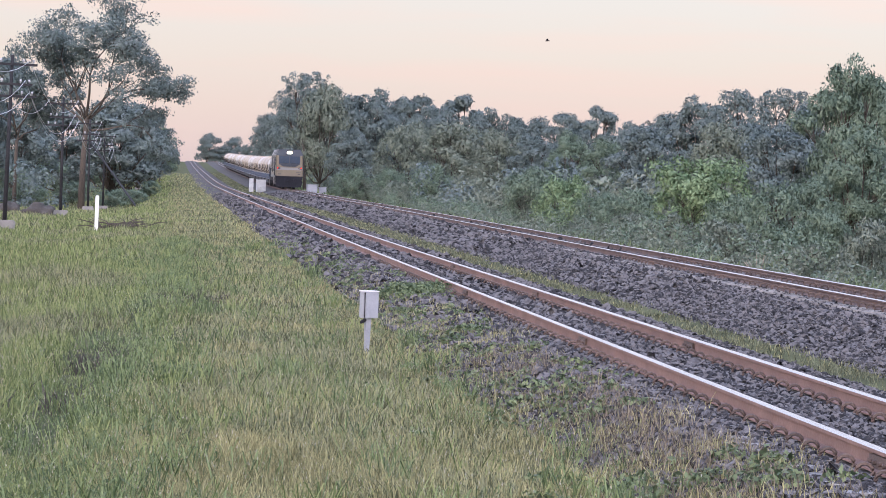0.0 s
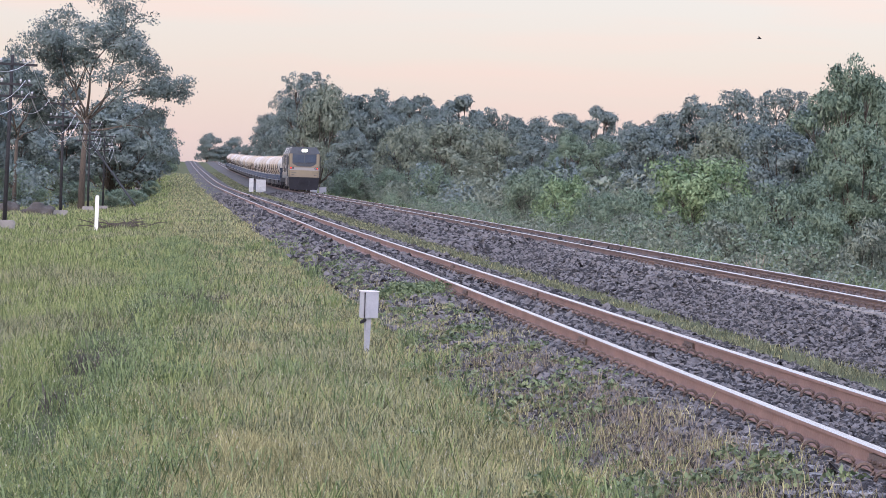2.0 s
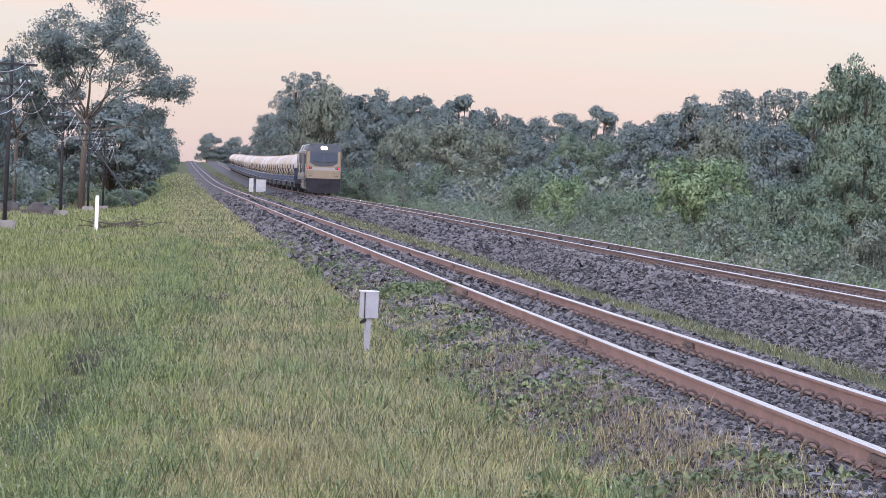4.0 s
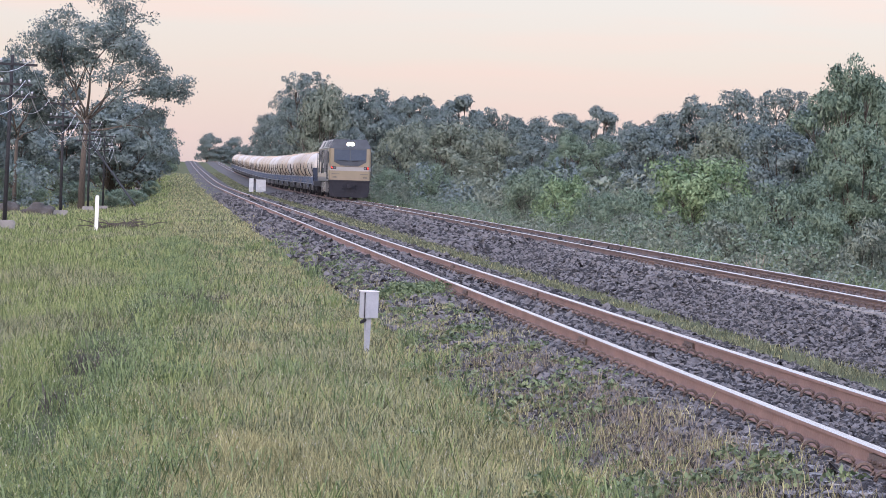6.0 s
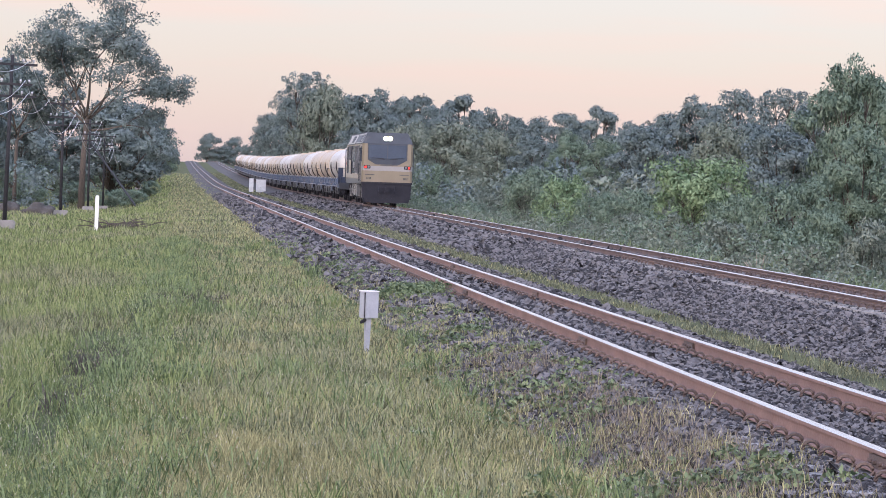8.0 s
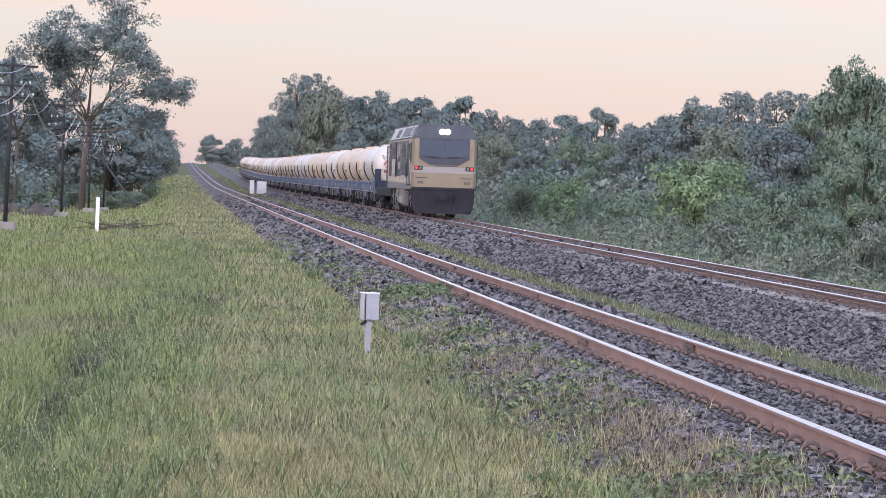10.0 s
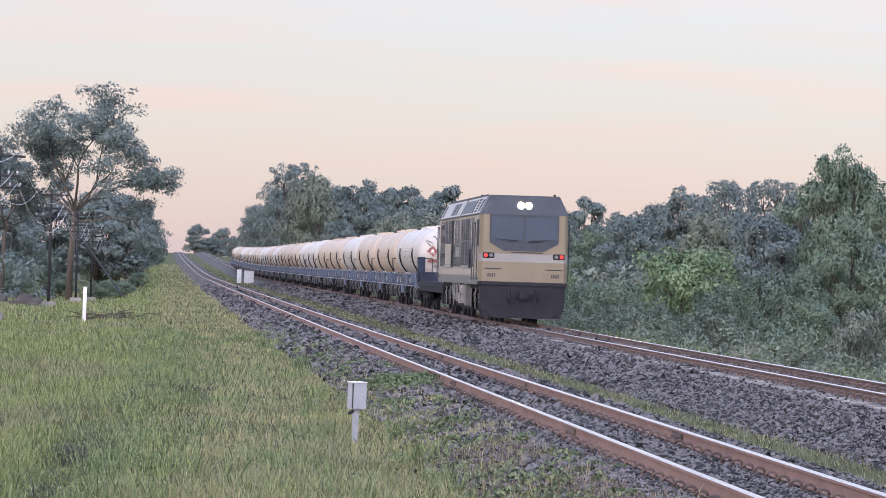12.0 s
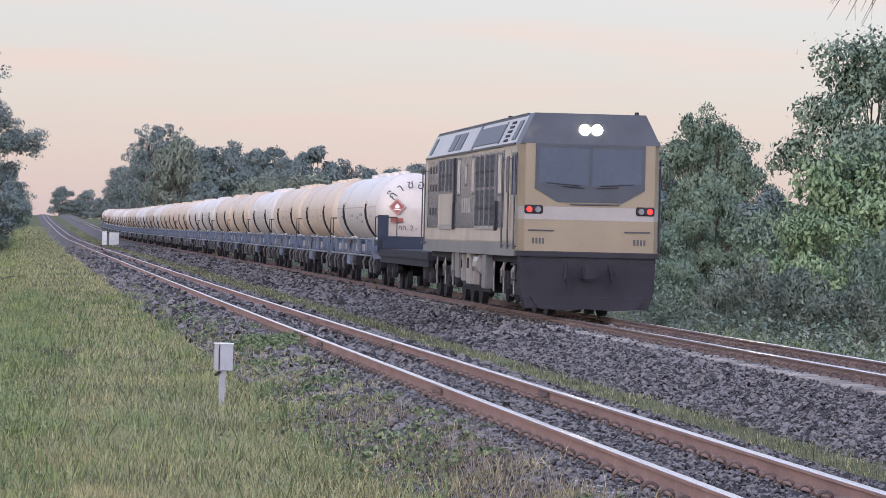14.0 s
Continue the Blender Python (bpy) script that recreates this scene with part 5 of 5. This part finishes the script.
    # dead brown patches on the edge of the verge
    for cx, cy, k in ((-.75, 36.5, 160), (-.6, 39, 90), (-.05, 53, 170), (.4, 54, 120), (-.3, 47, 60), (-1.0, 31, 70)):
        x, y = cx + rng.normal(size=k) * .22, cy + rng.normal(size=k) * .5
        add("dead", x, y, land(x, y) - .02, rng.uniform(.1, .3, k), rng.uniform(.008, .02, k), .8)
    # dry stems straggling over the edge of the ballast
    k = 2600
    y = 19.5 + 45 * rng.uniform(0, 1, k) ** 1.7
    x = 3.05 + rng.normal(size=k) * .33
    keep = patches(x, y, .9, 44) > .42
    x, y = x[keep], y[keep]
    add("dry", x, y, shoulder(x, y) - .01, rng.uniform(.06, .2, len(x)), rng.uniform(.004, .009, len(x)), .5)
    # a brown fringe of dry weeds over the shoulder of the near ballast
    k = 5200
    y = 19.5 + 17 * rng.uniform(0, 1, k) ** 1.2
    x = 3.35 + rng.normal(size=k) * .3
    keep = (patches(x, y, .6, 46) > .4) & (x < 4.0)
    x, y = x[keep], y[keep]
    add("fringe", x, y, shoulder(x, y) - .01, rng.uniform(.04, .17, len(x)), rng.uniform(.004, .009, len(x)), .7)
    # pale seed heads
    x, y = stretch_points(rng, 19, 58, west, lambda y: 3.1 + 0 * y, 30)
    z = land(x, y) + rng.uniform(.12, .34, len(x))
    add("seed", x, y, z, rng.uniform(.01, .024, len(x)), rng.uniform(.005, .01, len(x)), .5, True)
    # the strip between the tracks and the far bank
    for y0, y1, dens, wide in ((22, 40, 330, .008), (40, 70, 210, .012), (70, 130, 80, .022), (130, 300, 26, .05), (300, 700, 7, .12)):
        x, y = stretch_points(rng, y0, y1, lambda y: 6.5 + 0 * y, lambda y: far_x(y) - 2.3, dens)
        mid = 0.5 * (6.75 + far_x(y) - 2.75) + .5 * (patches(x, y, 1.8, 21) - .5)
        keep = np.abs(x - mid) < (0.28 + .55 * patches(x, y, 1.1, 20) + np.clip(y - 70, 0, 80) * .012) * rng.uniform(.3, 1.2, len(x))
        x, y = x[keep], y[keep]
        keep = rng.uniform(0, 1, len(x)) < .25 + .9 * patches(x, y, 2.4, 23)
        x, y = x[keep], y[keep]
        sel = rng.uniform(0, 1, len(x)) < .22
        add("dry", x[sel], y[sel], land(x[sel], y[sel]), rng.uniform(.02, .07, sel.sum()), wide * rng.uniform(.5, 1.2, sel.sum()), .6)
        x, y = x[~sel], y[~sel]
        add("strip", x, y, land(x, y), rng.uniform(.02, .09, len(x)), wide * rng.uniform(.6, 1.4, len(x)), .8)
        x, y = stretch_points(rng, y0 + 14, y1, lambda y: far_x(y) + 2.1, lambda y: far_x(y) + 6.5 + .02 * y, dens * .12)
        add("tuft", x, y, land(x, y), rng.uniform(.15, .5, len(x)), wide * 1.6 * rng.uniform(.6, 1.4, len(x)), .6)
    for kind, name, m, lab in (("green", "grass", GRASS, "uneven green trackside grass"), ("fresh", "grass", FRESH_GRASS, "fresh yellow-green grass in patches"),
                               ("dry", "dry_grass", STRAW, "thin straw-coloured dry grass among the green"), ("tuft", "grass_tufts", TUFT, "broad deep green grass tufts along the verge"),
                               ("dead", "dead_grass", EARTH, "dead brown grass patches along the verge"), ("strip", "grass", STRIP_GRASS, "short dull grass between the two tracks"), ("fringe", "dry_weeds", FRINGE, "brown dry weeds along the shoulder of the ballast"), ("seed", "seed_heads", PALE_SEED, "tiny pale seed heads over the grass")):
        tagged(array_mesh(name, np.concatenate(kinds[kind][0]), np.concatenate(kinds[kind][1]), m), lab, "grass", kind="stuff")


meadow()


def weeds():
    """Small leafy weeds on the edge of the ballast."""
    rng = np.random.default_rng(9)
    cs, rs = [], []
    for k in range(820):
        y = 19 + 90 * rng.uniform() ** 1.6
        x = 3.2 + rng.normal() * .45
        if x > 4.1 or patches(np.array([x]), np.array([y]), 1.4, 31)[0] < .42 + .12 * max(0, x - 3.2):
            continue
        cs.append((x, y, float(shoulder(np.array(x), np.array(y))) + .02))
        rs.append(rng.uniform(.04, .15))
    # a dark leafy clump that creeps up to the rail
    for k in range(46):
        x = rng.uniform(3.2, 4.15)
        cs.append((x, 54 + rng.normal() * .9, float(shoulder(np.array(x), np.array(54.0))) + .03))
        rs.append(rng.uniform(.12, .26))
    tagged(leaf_mesh("weeds", *leaf_cloud(rng, np.array(cs), np.array(rs), 26000, .024, .55), LEAF_WEED), "small leafy weeds creeping onto the ballast", "weeds", kind="stuff")


weeds()


def stones(name, xc, z0, outline, strips, seed, label):
    rng = np.random.default_rng(seed)
    base = np.array([(1, .1, -.1), (-.1, .9, -.1), (-1, -.1, -.1), (.1, -.9, -.1), (.35, .3, .62), (-.35, .25, .6), (-.05, -.4, .65)])
    tri = np.array([(0, 1, 4), (1, 5, 4), (1, 2, 5), (2, 6, 5), (2, 3, 6), (3, 0, 6), (0, 4, 6), (4, 5, 6)])
    ox, oz = np.array(outline).T
    vs, n0, fs = [], 0, []
    for y0, y1, x0, x1, dens, size in strips:
        n = int((y1 - y0) * (x1 - x0) * dens)
        y, xr = rng.uniform(y0, y1, n), rng.uniform(x0, x1, n)
        keep = (np.abs(np.abs(xr) - .53) > .125) & (xc(y) + xr < .26 * y + .5)
        y, xr = y[keep], xr[keep]
        n = len(y)
        s = size * rng.uniform(.5, 1.4, (n, 1)) * rng.uniform(.65, 1.3, (n, 3)) * np.array([1.2, .85, .8])
        z = np.interp(xr, ox, oz) + rise(y) + z0 + s[:, 2] * rng.uniform(-.35, .55, n)
        turn, tip = rng.uniform(0, 2 * math.pi, n), rng.normal(size=(n, 2)) * .38
        shape = (base[None] * rng.uniform(.72, 1.12, (n, 7, 1)) + rng.normal(size=(n, 7, 3)) * .13) * s[:, None, :]
        shape[:, :, 2] += shape[:, :, 0] * tip[:, :1] + shape[:, :, 1] * tip[:, 1:]
        co, si = np.cos(turn)[:, None], np.sin(turn)[:, None]
        v = np.stack([shape[:, :, 0] * co - shape[:, :, 1] * si, shape[:, :, 0] * si + shape[:, :, 1] * co, shape[:, :, 2]], 2)
        v += np.stack([xc(y) + xr, y, z], 1)[:, None, :]
        vs.append(v.reshape(-1, 3))
        fs.append((tri[None] + (np.arange(n) * 7)[:, None, None]).reshape(-1, 3) + n0)
        n0 += n * 7
    tagged(array_mesh(name, np.concatenate(vs), np.concatenate(fs), STONE), label, "ballast stones", kind="stuff")


stones("ballast_stones", near_x, 0.0, NEAR_BED,
       [(19.5, 30, -2.1, 2.2, 900, .028), (30, 45, -2.1, 2.2, 440, .036), (45, 75, -2.0, 2.1, 115, .054), (75, 130, -2.0, 2.1, 36, .075), (130, 280, -1.9, 2.0, 9, .1)], 41,
       "loose blue-grey crushed ballast stones round the near track")
stones("ballast_stones", far_x, FAR_UP, FAR_BED,
       [(27, 44, -3.35, -1.0, 420, .034), (44, 62, -3.2, 1.4, 300, .037), (62, 95, -3.2, 1.4, 120, .054), (95, 170, -3.1, 1.3, 28, .08), (170, 330, -3.0, 1.3, 8, .1)], 42,
       "loose blue-grey crushed ballast stones on the far bank")


place_sleepers(near_track, near_x, 0.0, 18.0, 230, -0.008, 90)
place_sleepers(far_track, far_x, FAR_UP, 36.0, 260, 0.012, 75)


# ---- what moves ----
def on_track(y, length):
    x1, x2 = float(far_x(y)), float(far_x(y + length))
    z1, z2 = float(rise(y)) + FAR_UP, float(rise(y + length)) + FAR_UP
    return pose(x1, y, z1, math.degrees(math.atan2(z2 - z1, length)), 0, math.degrees(math.atan2(x1 - x2, length)))


SPEED, START = 20.33, 351.5


def motions():
    steps = [i * 0.5 for i in range(29)]

    def run(ob, back, length):
        walk(ob, [(t, on_track(START - SPEED * t + back, length)) for t in steps])
    run(loco, 0, LOCO_L)
    back = LOCO_L + 0.7
    run(barrier, back, FLAT_L)
    back += FLAT_L + 0.5
    for w in wagons:
        run(w, back, WAGON_L)
        back += WAGON_L + 0.02
    for ob, y, r in wheel_spins:
        walk(ob, [(k / 30, pose(0, y, r) @ Matrix.Rotation(SPEED * k / 30 / r, 4, 'X')) for k in range(421)])
    # the bird crosses the sky
    walk(bird_thing, [(0, pose(11.5, 110, 6.05, 0, -5, 0)), (1.5, pose(16.9, 112, 6.4, 8, 4, -3)), (3.0, pose(22.0, 114, 6.56, -6, -4, -4)),
                      (14, pose(60, 128, 9, 0, 0, -4))])


motions()
